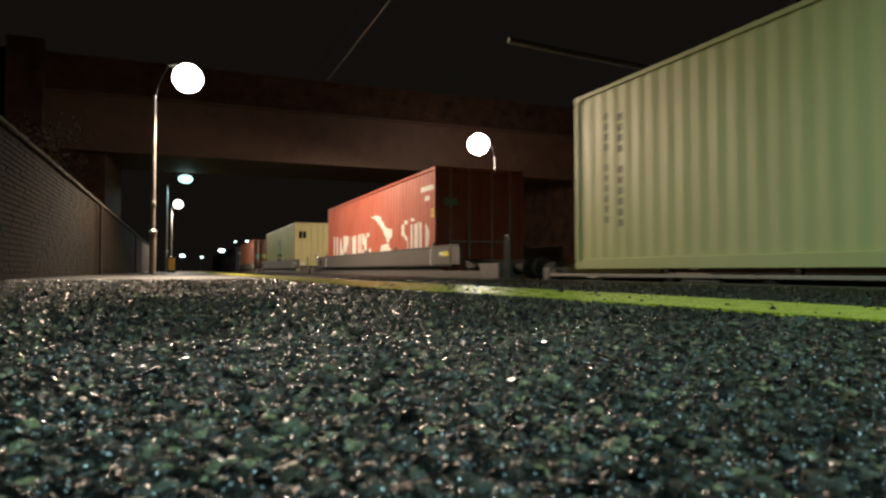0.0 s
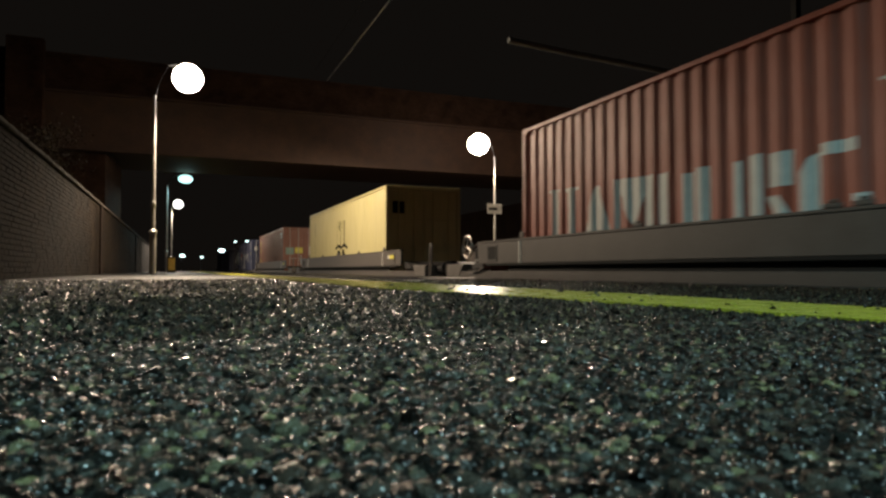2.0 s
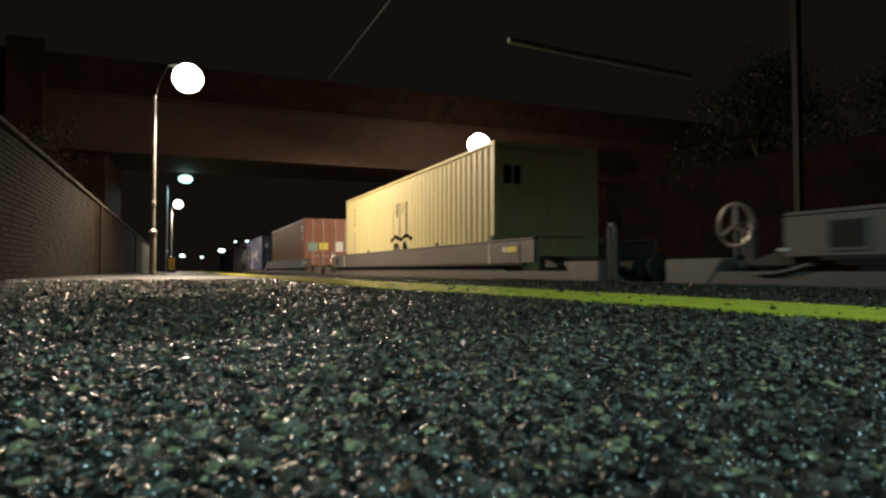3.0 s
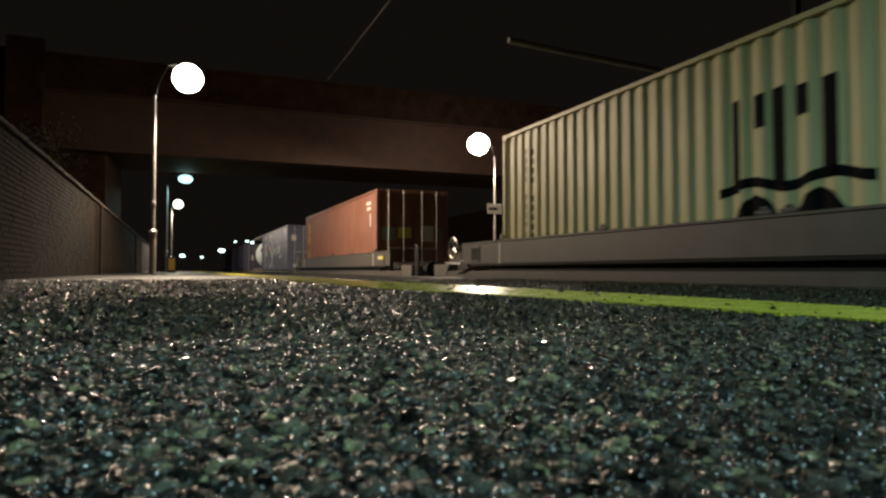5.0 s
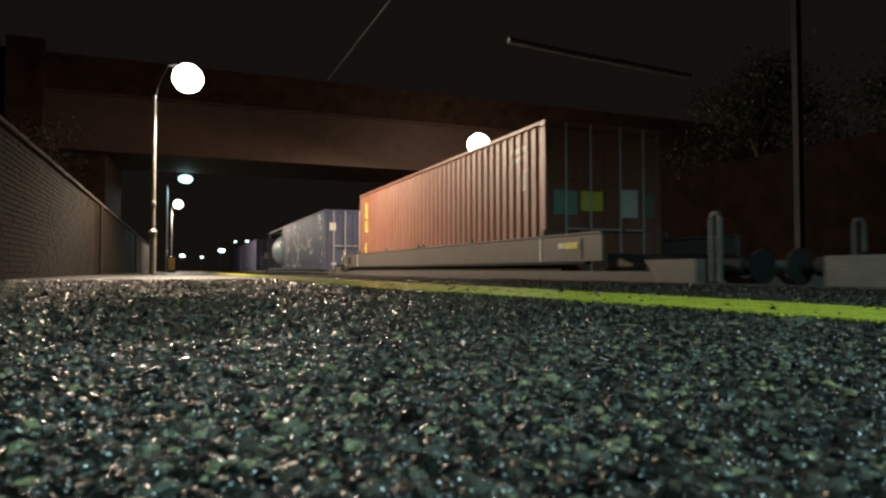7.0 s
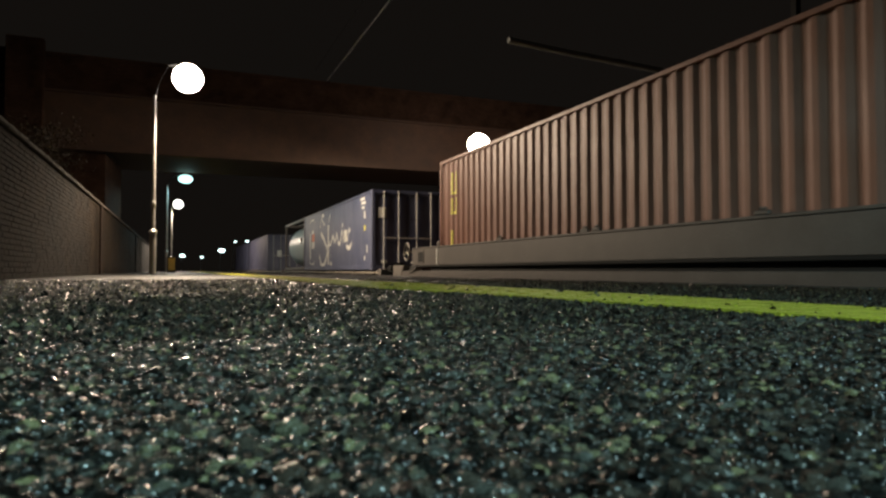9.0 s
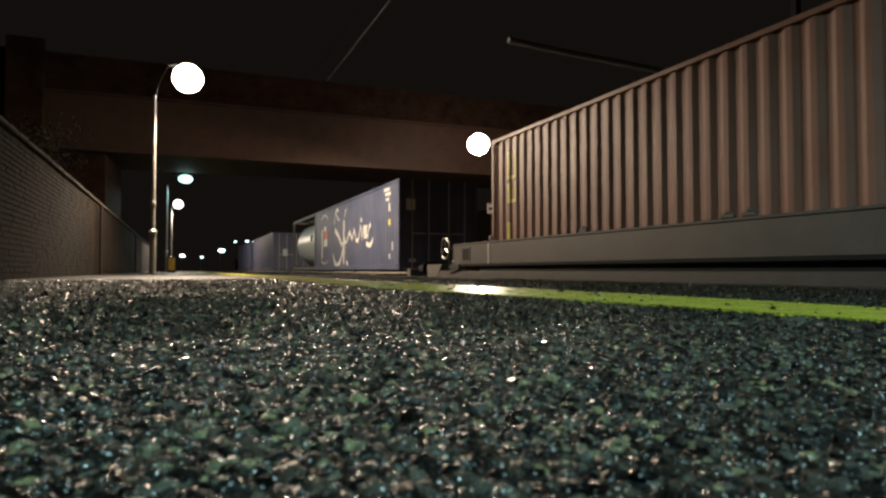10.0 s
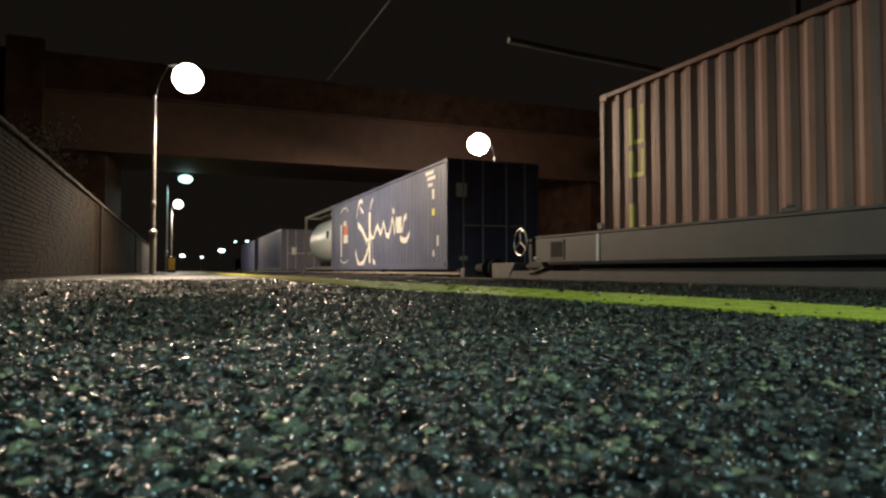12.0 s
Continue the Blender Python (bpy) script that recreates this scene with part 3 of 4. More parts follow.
def buffers(wagon, y, sy, parent):
    for sx in (-0.86, 0.86):
        bm = bmesh.new()
        lathe(bm, [(0.12, 0.0), (0.10, sy * 0.02), (0.10, sy * 0.34), (0.07, sy * 0.36), (0.07, sy * 0.52), (0.20, sy * 0.55), (0.20, sy * 0.58), (0.02, sy * 0.60)], axis="y", centre=(sx, y, RAIL + 1.02), sides=16)
        part("buffer", bm, M_BLACK, parent, smooth=True)
    part("coupling_hook", tubes(([(0, y, RAIL + 0.98), (0, y + sy * 0.3, RAIL + 0.98), (0, y + sy * 0.4, RAIL + 1.05)], [0.05, 0.04, 0.02], 8)), M_DARK, parent)


def handwheel(wagon, x, y, z):
    hub = part("handwheel", tubes(([(x, y, z + 0.25 * 0), (x + 0.25, y, z)], 0.03, 8)), M_STEEL, wagon, "bare steel brake handwheel")
    bm = bmesh.new()
    ring = [(x, y + 0.235 * math.cos(a), z + 0.235 * math.sin(a)) for a in (2 * math.pi * k / 28 for k in range(29))]
    tube(bm, ring, 0.019, 8)
    for k in range(3):
        a = math.pi / 2 + k * 2 * math.pi / 3
        tube(bm, [(x, y, z), (x, y + 0.235 * math.cos(a), z + 0.235 * math.sin(a))], 0.015, 6)
    part("rim", bm, M_STEEL, hub, smooth=True)
    part("bracket", boxes((x + 0.2, x + 0.28, y - 0.05, y + 0.05, RAIL + 0.95, z + 0.06)), M_DARK, hub)


def pocket_wagon(near):
    """A pocket wagon with tall side beams; near: the near end of its beams at 0 s; the beams are 15.6 m long."""
    l = 7.8
    wg = empty("pocket_wagon", (TRACK, near + l, 0), "grey pocket wagon with tall side beams on the rails", "freight wagon", "wagons of the train")
    for sx in (-1, 1):
        f, g = 1.31, 1.245
        a, b = sorted((sx * f, sx * g))
        t0, t1 = sorted((sx * (f + 0.012), sx * (g - 0.03)))
        beam = part("side_beam", boxes((a, b, -l, l, 0.245, 0.643)), M_BEAM, wg, "dull grey steel side beam", bevel=0.006)
        part("top_flange", boxes((t0, t1, -l + 0.01, l - 0.01, 0.645, 0.685)), M_BEAM, beam, bevel=0.01)
        # Coloured black to widen the painted shade of the gap below.
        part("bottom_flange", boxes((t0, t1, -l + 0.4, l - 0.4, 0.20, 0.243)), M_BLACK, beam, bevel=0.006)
        for sy in (-1, 1):
            q0, q1 = sorted((sy * (l - 0.50), sy * (l - 0.86)))
            s0, s1 = sorted((sx * (f + 0.014), sx * (f - 0.004)))
            fr = [(s0, s1, q0 - 0.03, q0, 0.29, 0.60), (s0, s1, q1, q1 + 0.03, 0.29, 0.60), (s0, s1, q0, q1, 0.29, 0.32), (s0, s1, q0, q1, 0.57, 0.60)]
            if sy < 0:
                fr = [(s0, s1, q0, q0 + 0.03, 0.29, 0.60)]
            part("lifting_pad", boxes(*fr), M_BEAM, beam, bevel=0.004)
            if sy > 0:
                # Dark plate in the frame: the recess's shade is painted, not cut in.
                part("pad_recess_shade", boxes((s0 + 0.006 if sx < 0 else s0, s1 if sx < 0 else s1 - 0.006, q0 + 0.002, q1 - 0.002, 0.322, 0.568)), M_BLACK, beam)
            y = sy * (l - (1.78 if sy > 0 else 1.70))
            part("white_mark", boxes((s0, s1, y - 0.025, y + 0.025, 0.25, 0.64)), M_WHITE_PAINT, beam)
            part("end_stop", boxes((a + 0.01, b - 0.01, y - 0.09, y + 0.05, 0.687, 0.80)), M_BEAM_LIGHT, beam, bevel=0.02)
            y = -l + 0.85
            if sx < 0 and sy < 0:
                part("yellow_label", boxes((s0, s1, y - 0.25, y + 0.12, 0.44, 0.54)), M_YELLOW_MARK, beam)
                part("white_label", boxes((s0, s1, y + 0.14, y + 0.30, 0.45, 0.54)), M_WHITE_PAINT, beam)
        for k, y in enumerate((-3.18, -0.25, 0.05, 2.85)):
            bm = boxes((a + 0.01, b - 0.01, y - 0.10, y + 0.10, 0.687, 0.74), (a + 0.015, b - 0.02, y - 0.06, y + 0.04, 0.74, 0.775))
            part("lug", bm, M_BEAM, beam, bevel=0.012)
        part("lower_girder", boxes((sx * 1.15 - 0.1, sx * 1.15 + 0.1, -l - 1.7, l + 1.7, -0.10, 0.10)), M_BEAM, wg, bevel=0.01)
        a, b = sorted((sx * 1.228, sx * 1.24))
        # Added black plate that stands for the shade under the side beam.
        part("gap_shade_plate", boxes((a, b, -6.6, 6.6, -0.31, 0.24)), M_BLACK, wg)
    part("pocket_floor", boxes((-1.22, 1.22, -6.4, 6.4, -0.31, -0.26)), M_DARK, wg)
    for sy in (-1, 1):
        e = l + 1.8
        q0, q1 = sorted((sy * (e - 0.02), sy * (e - 0.22)))
        hs = part("headstock", boxes((-1.25, 1.25, q0, q1, -0.16, 0.24)), M_BEAM_LIGHT, wg, "light grey headstock", bevel=0.02)
        buffers(wg, sy * e, sy, hs)
        for sx in (-1, 1):
            a, b = sorted((sx * 1.03, sx * 1.262))
            q0, q1 = sorted((sy * (e - 0.02), sy * (e - 0.92)))
            bm = boxes((a, b, q0, q1, -0.14, 0.25))
            for v in bm.verts:
                if abs(v.co.y) < e - 0.5 and v.co.z < 0:
                    v.co.y += sy * 0.30
                elif abs(v.co.y) < e - 0.5:
                    v.co.y -= sy * 0.05
            part("end_box", bm, M_BEAM_LIGHT, wg, "pale grey end box", bevel=0.015)
        q0, q1 = sorted((sy * (l - 0.2), sy * (e - 0.24)))
        part("end_platform", boxes((-1.1, 1.1, q0, q1, 0.09, 0.15)), M_DARK, wg)
        q0, q1 = sorted((sy * (l - 0.02), sy * (l + 0.55)))
        bm = boxes((-1.2, 1.2, q0, q1, 0.155, 0.36))
        for v in bm.verts:
            if abs(v.co.y) > l + 0.3 and v.co.z > 0.3:
                v.co.z = 0.2
        part("end_ramp", bm, M_DARK, wg, bevel=0.01)
        if sy < 0:
            for sx in (-1, 1):
                part("grab_rail", tubes(([(sx * 1.2, -e - 0.29 + d, z) for d, z in ((0, -0.02), (0, 0.70), (0.03, 0.77), (0.10, 0.77), (0.13, 0.70), (0.13, -0.02))], 0.028, 8)), M_BEAM_LIGHT, wg, "pale grab rail", smooth=True)
        bogie(wg, sy * (l + 0.35))
    bm = bmesh.new()
    for y0, y1, z0, z1 in ((-0.23, -0.05, 0.18, 0.13), (-0.05, 0.13, 0.13, 0.10), (0.13, 0.40, 0.10, 0.09)):
        box(bm, -1.30, -1.12, l + y0, l + y1, 0, 1)
        for v in list(bm.verts)[-8:]:
            v.co.z = (z0 if v.co.y < l + (y0 + y1) / 2 else z1) + (0.0 if v.co.z > 0.5 else -0.025)
    part("end_step", bm, M_BEAM_LIGHT, wg, "bent grey steel step")
    # Pale bracket added for the bright lamp glint at the beam's corner.
    part("glint_bracket", boxes((-1.325, -1.25, l - 0.07, l + 0.07, 0.295, 0.335)), M_ROD, wg, "pale bracket standing for a lamp glint", bevel=0.008)
    handwheel(wg, -1.22, l + 0.70, 0.615)
    return wg


def flat_wagon(near, length):
    l = length / 2
    wg = empty("flat_wagon", (TRACK, near + l, 0), "grey container flat wagon with a low steel frame", "freight wagon", "wagons of the train")
    for sx in (-1, 1):
        a, b = sorted((sx * 1.21, sx * 1.08))
        part("sole_bar", boxes((a, b, -l, l, 0.015, 0.062)), M_SOLE, wg, "light grey sole bar", bevel=0.008)
        part("lower_girder", boxes((a + 0.02, b - 0.02, -l + 2.6, l - 2.6, -0.30, -0.10)), M_DARK, wg)
        for y in (l - 3.35, -l + 3.35):
            part("spring_cover", boxes((a + 0.005, b - 0.01, y - 0.3, y + 0.3, -0.035, -0.008)), M_BEAM_LIGHT, wg, bevel=0.008)
        n = int(length / 1.5)
        for k in range(n):
            y = -l + 0.7 + k * 1.5
            # Black brackets paint in the shade below the sole bar.
            part("bracket", boxes((a + 0.02, b - 0.02, y, y + 0.12, -0.10, 0.013)), M_BLACK, wg)
        for y in (-l + 0.1, -l + 6.0, -l + 12.2, l - 0.1):
            part("spigot", boxes((a + 0.01, b - 0.01, y - 0.07, y + 0.07, 0.063, 0.123)), M_DARK, wg)
    # Deck coloured black as the shade seen through the gap.
    part("deck", boxes((-1.07, 1.07, -l, l, -0.06, 0.0)), M_BLACK, wg)
    for sy in (-1, 1):
        q0, q1 = sorted((sy * (l + 0.25), sy * (l + 0.02)))
        hs = part("headstock", boxes((-1.2, 1.2, q0, q1, -0.16, 0.16)), M_BEAM_LIGHT, wg, bevel=0.02)
        buffers(wg, sy * (l + 0.25), sy, hs)
        bogie(wg, sy * (l - 1.6))
    return wg


def tank_container(near, z0):
    l, w, h = 3.029, 1.219, 2.59
    c = empty("tank_container", (TRACK, near + l, z0), "pale blue-white tank in a grey steel frame on the wagon", "tank container", "containers on the train")
    prof = [(0.05, -l + 0.12), (0.55, -l + 0.17), (0.85, -l + 0.30), (1.06, -l + 0.55), (1.12, -l + 0.80), (1.12, l - 0.80), (1.06, l - 0.55), (0.85, l - 0.30), (0.55, l - 0.17), (0.05, l - 0.12)]
    tank = part("tank", turned(prof, axis="y", centre=(0, 0, 1.30), sides=36), M_TANK, c, smooth=True)
    part("manhole", turned([(0.28, 2.40), (0.28, 2.50), (0.24, 2.53), (0.02, 2.54)], sides=18), M_TANK, tank, smooth=True)
    part("label_plate", boxes((-1.135, -1.10, -1.9, -1.55, 1.35, 1.65)), M_DARK, tank)
    for sx in (-1, 1):
        for sy in (-1, 1):
            p0, p1 = sorted((sx * w, sx * (w - 0.10)))
            q0, q1 = sorted((sy * l, sy * (l - 0.08)))
            part("corner_post", boxes((p0, p1, q0, q1, 0.0, h)), M_BEAM, c, bevel=0.01)
        p0, p1 = sorted((sx * w, sx * (w - 0.10)))
        part("top_rail", boxes((p0, p1, -l + 0.15, l - 0.15, h - 0.11, h - 0.005)), M_BEAM_LIGHT, c, bevel=0.008)
        part("bottom_rail", boxes((p0, p1, -l + 0.15, l - 0.15, 0.02, 0.15)), M_BEAM_LIGHT, c, bevel=0.008)
    for sy in (-1, 1):
        q0, q1 = sorted((sy * (l - 0.02), sy * (l - 0.12)))
        part("end_beam", boxes((-w + 0.15, w - 0.15, q0, q1, h - 0.11, h - 0.01)), M_BEAM, c)
        part("end_beam", boxes((-w + 0.15, w - 0.15, q0, q1, 0.02, 0.15)), M_BEAM, c)
    part("walkway", boxes((-0.5, 0.1, -l + 0.15, l - 0.15, h - 0.03, h)), M_BEAM_LIGHT, c)
    return c


ZF = 0.125    # container floor height on flat wagons
ZP = -0.215   # and in the pockets
C40 = 12.192
HC = 2.896

front = container("container", "pale yellow-green corrugated container with small dark code marks", M_GREENISH, -3.55, C40, 2.68, ZF, deep=0.20)
front_wagon = flat_wagon(-9.2, 18.6)
red = container("container", "red corrugated container with large white lettering shapes", M_RED, 14.65, C40, 2.86, ZP)
yellow_box = container("container", "pale yellow corrugated container with a dark square emblem", M_PALE_YELLOW, 35.22, C40, HC, ZP, rods=M_PALE_YELLOW)
orange = container("container", "worn brown-orange corrugated container with yellow marks", M_ORANGE, 56.03, C40, HC, ZP)
blue = container("container", "blue corrugated container with white script-like marks", M_BLUE, 74.11, C40, 2.59, ZF, deep=0.2)
tank = tank_container(86.36, ZF)
distant = container("container", "dull grey-blue corrugated container", M_BLUE_GREY, 100.7, C40, 2.50, ZF)
last = container("container", "dark blue corrugated container", M_BLUE, 115.7, C40, 2.50, ZF)
wagons = [front_wagon, pocket_wagon(12.95), pocket_wagon(33.52), pocket_wagon(54.33), flat_wagon(73.43, 19.2), flat_wagon(94.33, 19.2), flat_wagon(115.23, 19.2)]
MOVERS = wagons + [front, red, yellow_box, orange, blue, tank, distant, last]


# ---- markings: u from the container's near end, z from the platform ----
def marks(c, rows, material, name="marking", label=""):
    """One part for each bar (u0, u1, z0, z1)."""
    dz = c.location.z
    for u0, u1, z0, z1 in rows:
        marking(name, bars([(u0, u1, z0 - dz, z1 - dz)]), u0, u1, 0.10, -1.219, c, material, label)


def shape(c, low, high, material, name="marking", label=""):
    """A painted shape between two lines given as (u, z) points."""
    dz = c.location.z
    lu, lz = zip(*low)
    hu, hz = zip(*high)
    marking(name, lambda u: [(float(np.interp(u, lu, lz)) - dz, max(float(np.interp(u, hu, hz)), float(np.interp(u, lu, lz))) - dz)],
            max(lu[0], hu[0]), min(lu[-1], hu[-1]), 0.10, -1.219, c, material, label, fine=0.05)


def stroke(c, points, thick, material, name="script_mark"):
    shape(c, [(u, z - thick / 2) for u, z in points], [(u, z + thick / 2) for u, z in points], material, name)


def codes(c, u, top, count, material, step=0.165, tall=0.10, wide=0.09):
    marks(c, [(u - wide / 2, u + wide / 2, top - k * step - tall, top - k * step) for k in range(count) if k not in (4, 11)], material, "code_mark")


def red_marks():
    """Faded white shapes along the side: stems with feet, wedges and blocks."""
    def stems(*rows):
        marks(red, rows, M_WHITE_PAINT, "lettering_mark", "faded white lettering shape")

    def wedge(low, high):
        shape(red, low, high, M_WHITE_PAINT, "lettering_mark", "faded white lettering shape")

    stems((11.08, 11.22, 0.45, 1.39), (11.0, 11.34, 1.392, 1.44), (10.60, 10.77, 0.45, 1.37), (10.50, 10.86, 1.372, 1.42))
    wedge([(9.62, 0.45), (10.40, 0.45)], [(9.62, 0.47), (9.94, 1.37), (10.06, 1.37), (10.40, 0.47)])
    stems((9.47, 9.56, 0.45, 1.40), (8.74, 8.93, 0.45, 1.37))
    wedge([(8.935, 1.10), (9.14, 0.60), (9.465, 1.20)], [(8.935, 1.37), (9.465, 1.40)])
    stems((8.46, 8.66, 0.45, 1.36), (8.04, 8.20, 0.50, 1.30), (7.78, 7.98, 0.45, 1.34), (7.29, 7.40, 0.45, 1.32))
    stems((7.02, 7.21, 0.45, 1.36), (6.66, 6.95, 0.98, 1.34))
    wedge([(6.60, 0.45), (6.76, 0.45), (6.98, 0.86)], [(6.60, 0.47), (6.80, 0.89), (6.98, 0.89)])
    wedge([(6.36, 0.60), (6.46, 0.52), (6.57, 0.70)], [(6.36, 1.26), (6.46, 1.24), (6.57, 1.08)])
    stems((5.96, 6.355, 1.22, 1.34), (5.86, 6.02, 0.45, 0.82))
    stems((2.46, 2.62, 1.06, 1.38), (2.16, 2.455, 1.37, 1.48), (2.07, 2.25, 0.45, 0.90))
    wedge([(2.10, 0.92), (2.25, 0.90), (2.45, 1.04), (2.60, 1.10)], [(2.10, 0.96), (2.25, 1.02), (2.45, 1.24), (2.60, 1.28)])
    stems((1.74, 1.96, 0.45, 1.33), (1.36, 1.56, 0.45, 1.34), (1.57, 1.95, 1.42, 1.50), (1.0, 1.20, 0.45, 1.35), (1.21, 1.355, 1.31, 1.37))
    wedge([(0.55, 0.92), (0.65, 0.60), (0.79, 0.45)], [(0.55, 1.06), (0.65, 1.26), (0.79, 1.34)])
    shape(red, [(3.49, 1.28), (3.62, 1.09), (3.96, 0.92), (4.28, 1.18), (4.58, 1.39), (4.91, 1.55), (5.37, 1.74), (5.73, 1.80)],
          [(3.49, 1.30), (4.14, 1.38), (4.53, 1.61), (4.80, 1.77), (5.19, 1.85), (5.73, 1.82)], M_WHITE_PAINT, "emblem", "white curved emblem")
    shape(red, [(3.45, 0.45), (5.0, 0.45)], [(3.45, 0.50), (3.57, 0.66), (3.87, 0.88), (4.0, 0.91), (4.53, 0.89), (4.85, 0.67), (5.0, 0.45)], M_WHITE_PAINT, "emblem", "white curved emblem")
    marks(red, [(0.20, 1.14, 2.10, 2.23), (0.50, 0.86, 1.86, 1.98)], M_WHITE_PAINT, "code_mark")
    marks(red, [(0.19, 0.35, 1.42, 1.50), (0.19, 0.35, 1.52, 1.56), (0.19, 0.35, 1.58, 1.64)], M_YELLOW_MARK, "sticker")


def yellow_marks():
    marks(yellow_box, [(6.54, 6.66, 0.96, 2.0), (6.20, 6.36, 1.64, 2.0), (5.95, 6.12, 0.98, 2.02), (5.68, 5.84, 1.67, 1.98), (5.37, 5.55, 1.0, 1.99)], M_BLACK_MARK, "emblem", "dark emblem bar")
    wave = [(5.03 + 0.1 * k, 1.02 + 0.05 * math.cos((0.1 * k - 0.45) * 6.8)) for k in range(19)]
    stroke(yellow_box, wave, 0.11, M_BLACK_MARK, "emblem")
    for a in (5.32, 6.08):
        shape(yellow_box, [(a, 0.45), (a + 0.54, 0.45)], [(a, 0.70), (a + 0.1, 0.86), (a + 0.27, 0.93), (a + 0.42, 0.86), (a + 0.54, 0.70)], M_BLACK_MARK, "emblem")
    codes(yellow_box, 11.15, 2.25, 12, M_CODE, wide=0.07)
    codes(yellow_box, 11.38, 2.30, 12, M_FADED, wide=0.06)


def orange_marks():
    rows = [(11.47, 11.56, 1.90, 2.34), (11.24, 11.34, 1.90, 2.34), (11.24, 11.56, 1.83, 1.898), (11.47, 11.56, 1.45, 1.75), (11.24, 11.34, 1.45, 1.75), (11.24, 11.56, 1.38, 1.448),
            (11.47, 11.56, 0.62, 1.02), (11.24, 11.56, 0.55, 0.618), (11.24, 11.31, 0.62, 0.71), (11.24, 11.56, 0.45, 0.50)]
    marks(orange, rows, M_YELLOW_MARK, "lettering_mark", "yellow lettering shape")
    marks(orange, [(0.75, 1.25, 2.25, 2.36), (0.85, 1.2, 2.08, 2.18), (0.8, 0.9, 1.55, 1.95)], M_WHITE_PAINT, "code_mark")


def blue_marks():
    w = M_WHITE_PAINT
    for pts, thick in (([(7.6, 2.40), (7.8, 2.50), (8.1, 2.42), (8.4, 1.96)], 0.13), ([(7.5, 2.05), (7.75, 2.15), (7.95, 2.3)], 0.10), ([(7.0, 1.05), (7.3, 1.25), (7.7, 1.50), (8.2, 1.70)], 0.20),
                       ([(6.5, 1.30), (6.8, 0.95), (7.1, 0.62), (7.45, 0.37), (7.94, 0.28), (8.3, 0.45), (8.55, 0.80)], 0.20), ([(6.35, 2.42), (6.7, 2.10)], 0.09),
                       ([(6.05, 0.32), (6.3, 0.42), (6.42, 0.95), (6.5, 1.25)], 0.16), ([(6.2, 1.15), (6.55, 1.18), (7.0, 1.10)], 0.10),
                       ([(3.0, 1.62), (3.2, 1.52), (3.38, 1.22), (3.9, 1.58), (4.05, 1.18), (4.25, 1.62), (4.6, 1.12), (4.9, 1.18), (5.15, 1.58), (5.45, 1.20), (5.8, 1.52), (6.2, 1.22)], 0.16),
                       ([(2.75, 1.12), (2.95, 0.95), (3.25, 0.93), (3.55, 1.02)], 0.16)):
        stroke(blue, pts, thick, w)
    marks(blue, [(6.62, 6.80, 0.35, 2.0), (3.42, 3.88, 1.17, 1.62), (4.12, 4.24, 1.75, 1.9), (10.62, 10.85, 0.62, 1.85), (9.70, 10.35, 1.12, 1.42), (9.9, 10.35, 1.78, 1.95)], w, "emblem", "white emblem shape")
    marks(blue, [(9.72, 10.3, 1.43, 1.77)], M_ORANGE_MARK, "emblem", "orange emblem shape")
    stroke(blue, [(9.6, 2.25), (9.9, 2.42), (10.4, 2.45), (10.9, 2.30)], 0.05, w, "emblem")
    stroke(blue, [(9.6, 0.52), (9.9, 0.40), (10.4, 0.40), (10.9, 0.52)], 0.05, w, "emblem")
    marks(blue, [(0.95, 1.5, 2.48, 2.57), (0.85, 1.4, 2.34, 2.43), (1.0, 1.35, 2.18, 2.27), (0.9, 1.05, 1.85, 2.1), (0.62, 0.72, 0.7, 0.95), (0.9, 1.0, 0.45, 0.6)], w, "code_mark")
    marks(blue, [(0.88, 1.06, 1.45, 1.62)], M_YELLOW_MARK, "sticker")


def placards(c, rows):
    """Plates on the near end's doors: (x0, x1, z0, z1, material)."""
    for x0, x1, z0, z1, m in rows:
        y = c["near_end"]
        part("placard", boxes((x0, x1, y + 0.018, y + 0.028, z0, z1)), m, c)


codes(front, 11.10, 2.33, 12, M_FADED, step=0.15)
codes(front, 11.42, 2.40, 12, M_FADED, step=0.15, wide=0.06)
red_marks()
yellow_marks()
orange_marks()
blue_marks()
placards(yellow_box, [(-1.0, -0.62, 2.05, 2.42, M_BLACK_MARK), (-0.9, -0.7, 0.55, 0.75, M_WHITE_PAINT)])
placards(orange, [(-1.05, -0.58, 1.28, 1.70, M_TEAL_MARK), (-0.5, -0.05, 1.36, 1.70, M_YELLOW_MARK), (0.34, 0.70, 1.26, 1.76, M_WHITE_PAINT), (0.80, 1.08, 1.28, 1.72, M_FADED)])
placards(red, [(-0.95, -0.62, 1.92, 2.10, M_TEAL_MARK)])
placards(blue, [(-0.98, -0.72, 1.70, 2.02, M_WHITE_PAINT), (-0.9, -0.7, 0.22, 0.32, M_WHITE_PAINT)])
placards(distant, [(-0.55, -0.25, 0.95, 1.4, M_WHITE_PAINT)])


# ---- overhead line ----
setting(part("overhead_wire", tubes(([(6.55, -20, 9.32), (6.55, 31.2, 9.32)], 0.02, 6)), M_CATENARY), "thin overhead wire above the track", "wire")
setting(part("overhead_wire", tubes(([(5.95, -20, 9.7), (5.95, 31.2, 9.7)], 0.008, 6)), M_MAST), "thin overhead wire above the track", "wire")
boom = setting(part("catenary_boom", tubes(([(7.7, 14.6, 5.97), (9.3, 14.57, 5.86), (13.34, 14.35, 5.60)], 0.078, 10), ([(10.95, 14.48, 5.755), (11.15, 14.47, 5.742)], 0.092, 10)), M_BOOM), "grey steel tube carrying the overhead line", "catenary")
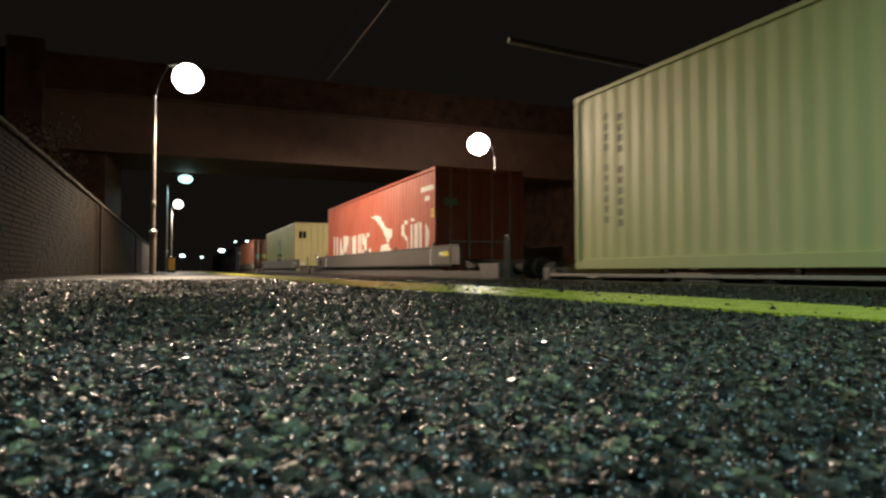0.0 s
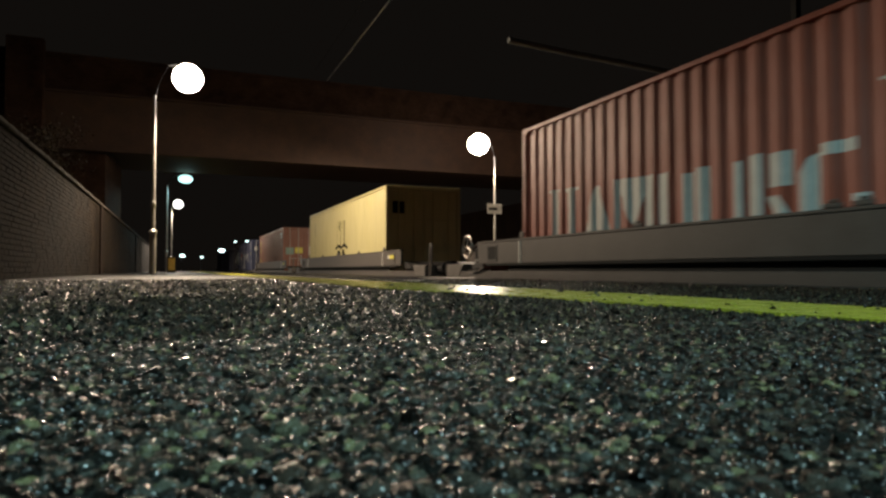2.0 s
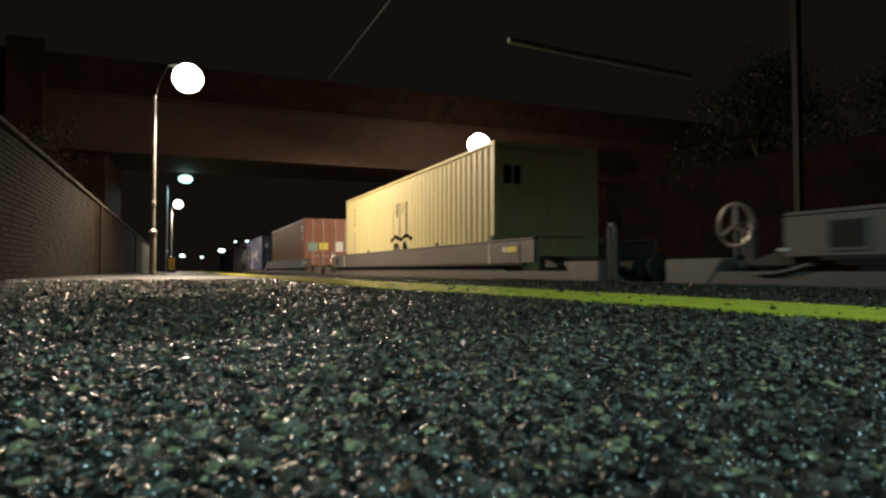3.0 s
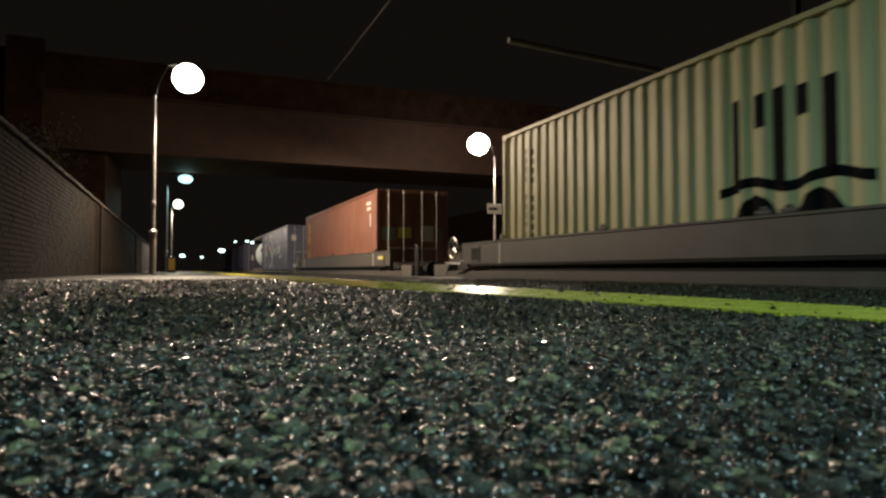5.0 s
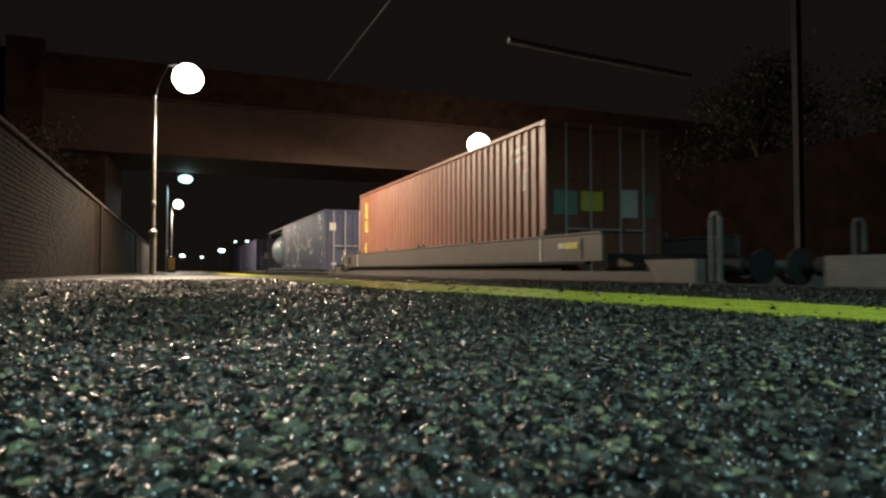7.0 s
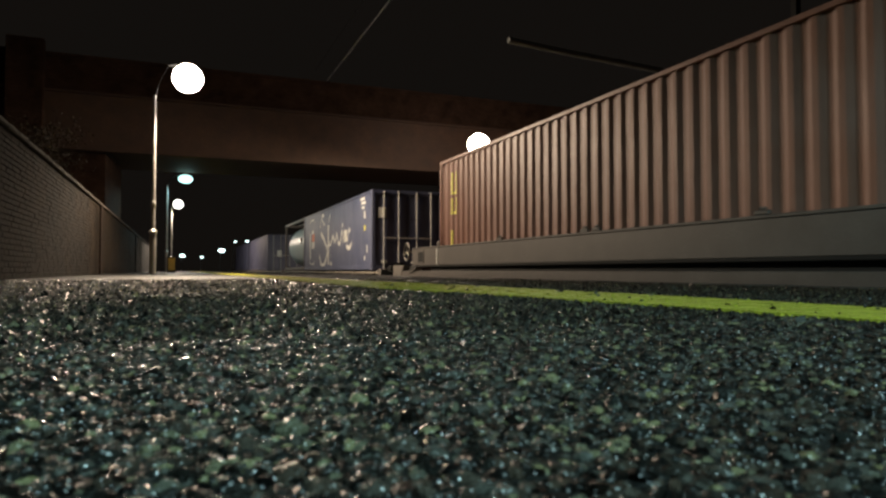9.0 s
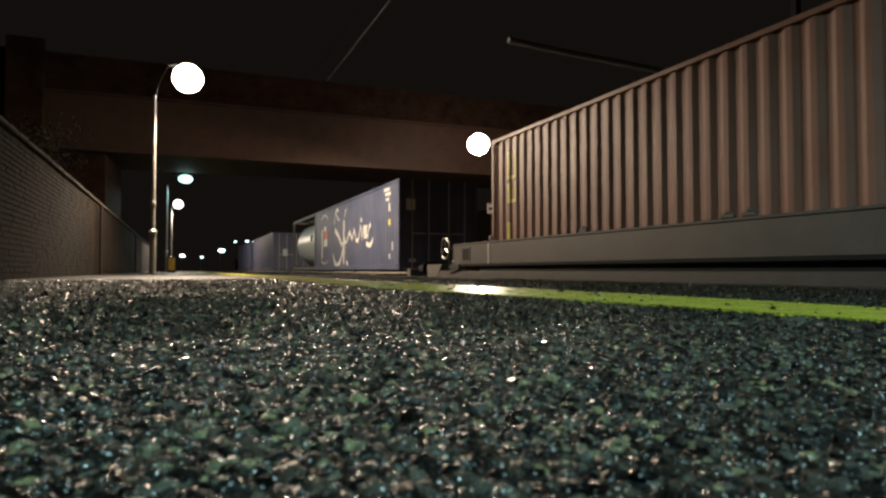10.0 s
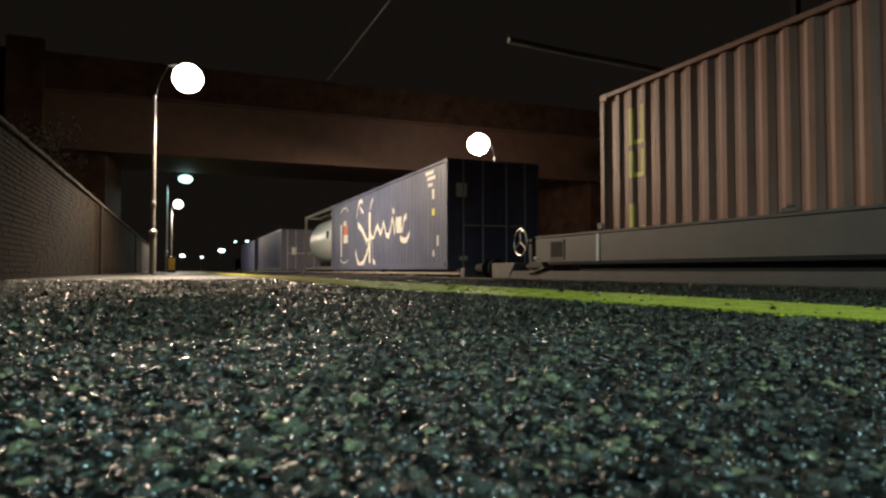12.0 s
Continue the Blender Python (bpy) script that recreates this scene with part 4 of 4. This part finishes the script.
mast = setting(part("catenary_mast", boxes((17.6, 17.8, 14.4, 14.6, -1.0, 9.5)), M_MAST), "grey steel catenary mast", "catenary mast")


# ---- stone chips ----
def chips(name, region, count, size, mat, label, seed, sides8=False, lift=0.0):
    """Loose bedded stone chips: deformed small solids in one mesh. region: f(rng, n) gives plan positions."""
    rng = np.random.default_rng(seed)
    xy = region(rng, count)
    n = len(xy)
    if sides8:
        base = np.array([(1, 0, 0), (-1, 0, 0), (0, 1, 0), (0, -1, 0), (0, 0, 1)], float)
        faces = np.array([(0, 2, 4), (2, 1, 4), (1, 3, 4), (3, 0, 4)])
    else:
        ang = np.arange(5) * 2 * np.pi / 5
        low = np.stack([np.cos(ang), np.sin(ang), np.full(5, -0.25)], 1)
        mid = np.stack([0.92 * np.cos(ang + 0.5), 0.92 * np.sin(ang + 0.5), np.full(5, 0.45)], 1)
        base = np.concatenate([low, mid, [(0, 0, 0.80)]])
        faces = []
        for k in range(5):
            j = (k + 1) % 5
            faces += [(k, j, 5 + k), (j, 5 + j, 5 + k), (5 + k, 5 + j, 10)]
        faces = np.array(faces)
    m = len(base)
    s = size * np.exp(rng.normal(0, 0.27, n))
    v = base[None] * s[:, None, None] * (1 + rng.normal(0, 0.17, (n, m, 3)))
    v[:, :, 1] *= rng.uniform(0.7, 1.0, n)[:, None]
    v[:, :, 2] *= rng.uniform(0.65, 1.2, n)[:, None]
    a = rng.uniform(0, 2 * np.pi, n)
    tilt = rng.normal(0, 0.42, n)
    y, z = v[:, :, 1].copy(), v[:, :, 2].copy()
    v[:, :, 1] = y * np.cos(tilt)[:, None] - z * np.sin(tilt)[:, None]
    v[:, :, 2] = y * np.sin(tilt)[:, None] + z * np.cos(tilt)[:, None]
    x, y = v[:, :, 0].copy(), v[:, :, 1].copy()
    v[:, :, 0] = x * np.cos(a)[:, None] - y * np.sin(a)[:, None] + xy[:, None, 0]
    v[:, :, 1] = x * np.sin(a)[:, None] + y * np.cos(a)[:, None] + xy[:, None, 1]
    v[:, :, 2] -= fall(xy[:, 0])[:, None]
    v[:, :, 2] += -0.008 + rng.uniform(-0.2, 0.35, n)[:, None] * size + lift
    f = (faces[None] + (np.arange(n) * m)[:, None, None]).reshape(-1, 3)
    me = bpy.data.meshes.new(name)
    v = v.reshape(-1, 3)
    me.vertices.add(len(v))
    me.vertices.foreach_set("co", v.ravel())
    me.loops.add(len(f) * 3)
    me.loops.foreach_set("vertex_index", f.ravel().astype(np.int32))
    me.polygons.add(len(f))
    me.polygons.foreach_set("loop_start", (np.arange(len(f)) * 3).astype(np.int32))
    me.update(calc_edges=True)
    me.validate()
    me.polygons.foreach_set("use_smooth", np.full(len(me.polygons), True))
    me.materials.append(mat)
    ob = new(name, me)
    return tagged(ob, label, "gravel", kind="stuff")


LINE0, LINE1 = 1.15, 2.00


def line_edges(y):
    """The near and far edge of the hand-painted yellow line, which wavers along the platform."""
    return np.interp(y, (0.9, 1.6, 3.0, 4.0), (1.44, 1.42, 1.33, 1.18)), np.interp(y, (1.0, 2.4, 5.0, 6.8), (1.92, 1.97, 1.97, 1.82))


def field(x0, x1, y0, y1, hole=None, inside=False):
    """Plan positions in a rectangle of the platform, less a hole (x0, x1, y0, y1), on or off the yellow line."""
    def region(rng, n):
        p = np.stack([rng.uniform(x0, x1, n), rng.uniform(y0, y1, n)], 1)
        edge = 0.012 * np.sin(p[:, 1] * 9) + rng.normal(0, 0.022, n)
        near, far = line_edges(p[:, 1])
        on = (p[:, 0] > near + edge) & (p[:, 0] < far + edge)
        keep = on if inside else ~on
        if hole:
            keep &= ~((p[:, 0] > hole[0]) & (p[:, 0] < hole[1]) & (p[:, 1] > hole[2]) & (p[:, 1] < hole[3]))
        return p[keep]
    return region


CHIP_LABEL = "dark wet stone chips bedded in the platform"
NEAR = (-0.5, 1.42, 0.05, 1.15)
MIDDLE = (-1.1, 4.7, 0.0, 3.1)
chips("stone_chips", field(*NEAR), 50000, 0.0056, M_CHIP, CHIP_LABEL, 1)
chips("stone_chips", field(*MIDDLE, hole=NEAR), 270000, 0.0066, M_CHIP, CHIP_LABEL, 2, True, lift=-0.001)
chips("stone_chips", field(-2.0, 4.88, 3.1, 9.0), 125000, 0.010, M_CHIP, CHIP_LABEL, 3, True, lift=-0.005)


def yellow_line():
    bm = bmesh.new()
    rings = []
    for y in (-20.0, 0.9, 1.3, 1.6, 2.4, 3.0, 3.5, 4.0, 5.0, 6.0, 6.8, 10.0, 120.0):
        near, far = (float(v) for v in line_edges(y))
        rings.append([bm.verts.new(c) for c in ((near, y, -0.0055), (far, y, -0.0055), (far, y, 0.001), (near, y, 0.001))])
    for a, b in zip(rings, rings[1:]):
        for i in range(4):
            j = (i + 1) % 4
            bm.faces.new((a[i], a[j], b[j], b[i]))
    bm.faces.new(rings[0])
    bm.faces.new(rings[-1])
    bmesh.ops.recalc_face_normals(bm, faces=bm.faces[:])
    tagged(part("yellow_line", bm, M_YELLOW), "worn yellow safety line painted along the platform", "painted line", kind="structure")


yellow_line()
chips("yellow_chips", field(LINE0 - 0.06, LINE1 + 0.06, 0.2, 3.5, inside=True), 34000, 0.0052, M_YELLOW_CHIP, "stone chips under the yellow line paint", 4, True, lift=0.0015)
chips("loose_chips", field(LINE0, LINE1, 0.4, 5.0, inside=True), 130, 0.010, M_CHIP, "loose dark chips lying on the yellow line", 6, True, lift=0.007)


bricks(WALL)


# ---- movement ----
def motions():
    """The train brakes steadily as it runs past the platform."""
    for thing in MOVERS:
        m = thing.matrix_basis.copy()
        rows = []
        for k in range(25):
            t = k * 0.5
            rows.append((t, Matrix.Translation((0, -gone(t), 0)) @ m))
        walk(thing, rows)
    for ws in WHEELS:
        p = ws.location.copy()
        rows = []
        for k in range(181):
            t = k / 15.0
            rows.append((t, Matrix.Translation(p) @ Matrix.Rotation(gone(t) / 0.46, 4, "X")))
        walk(ws, rows)


motions()
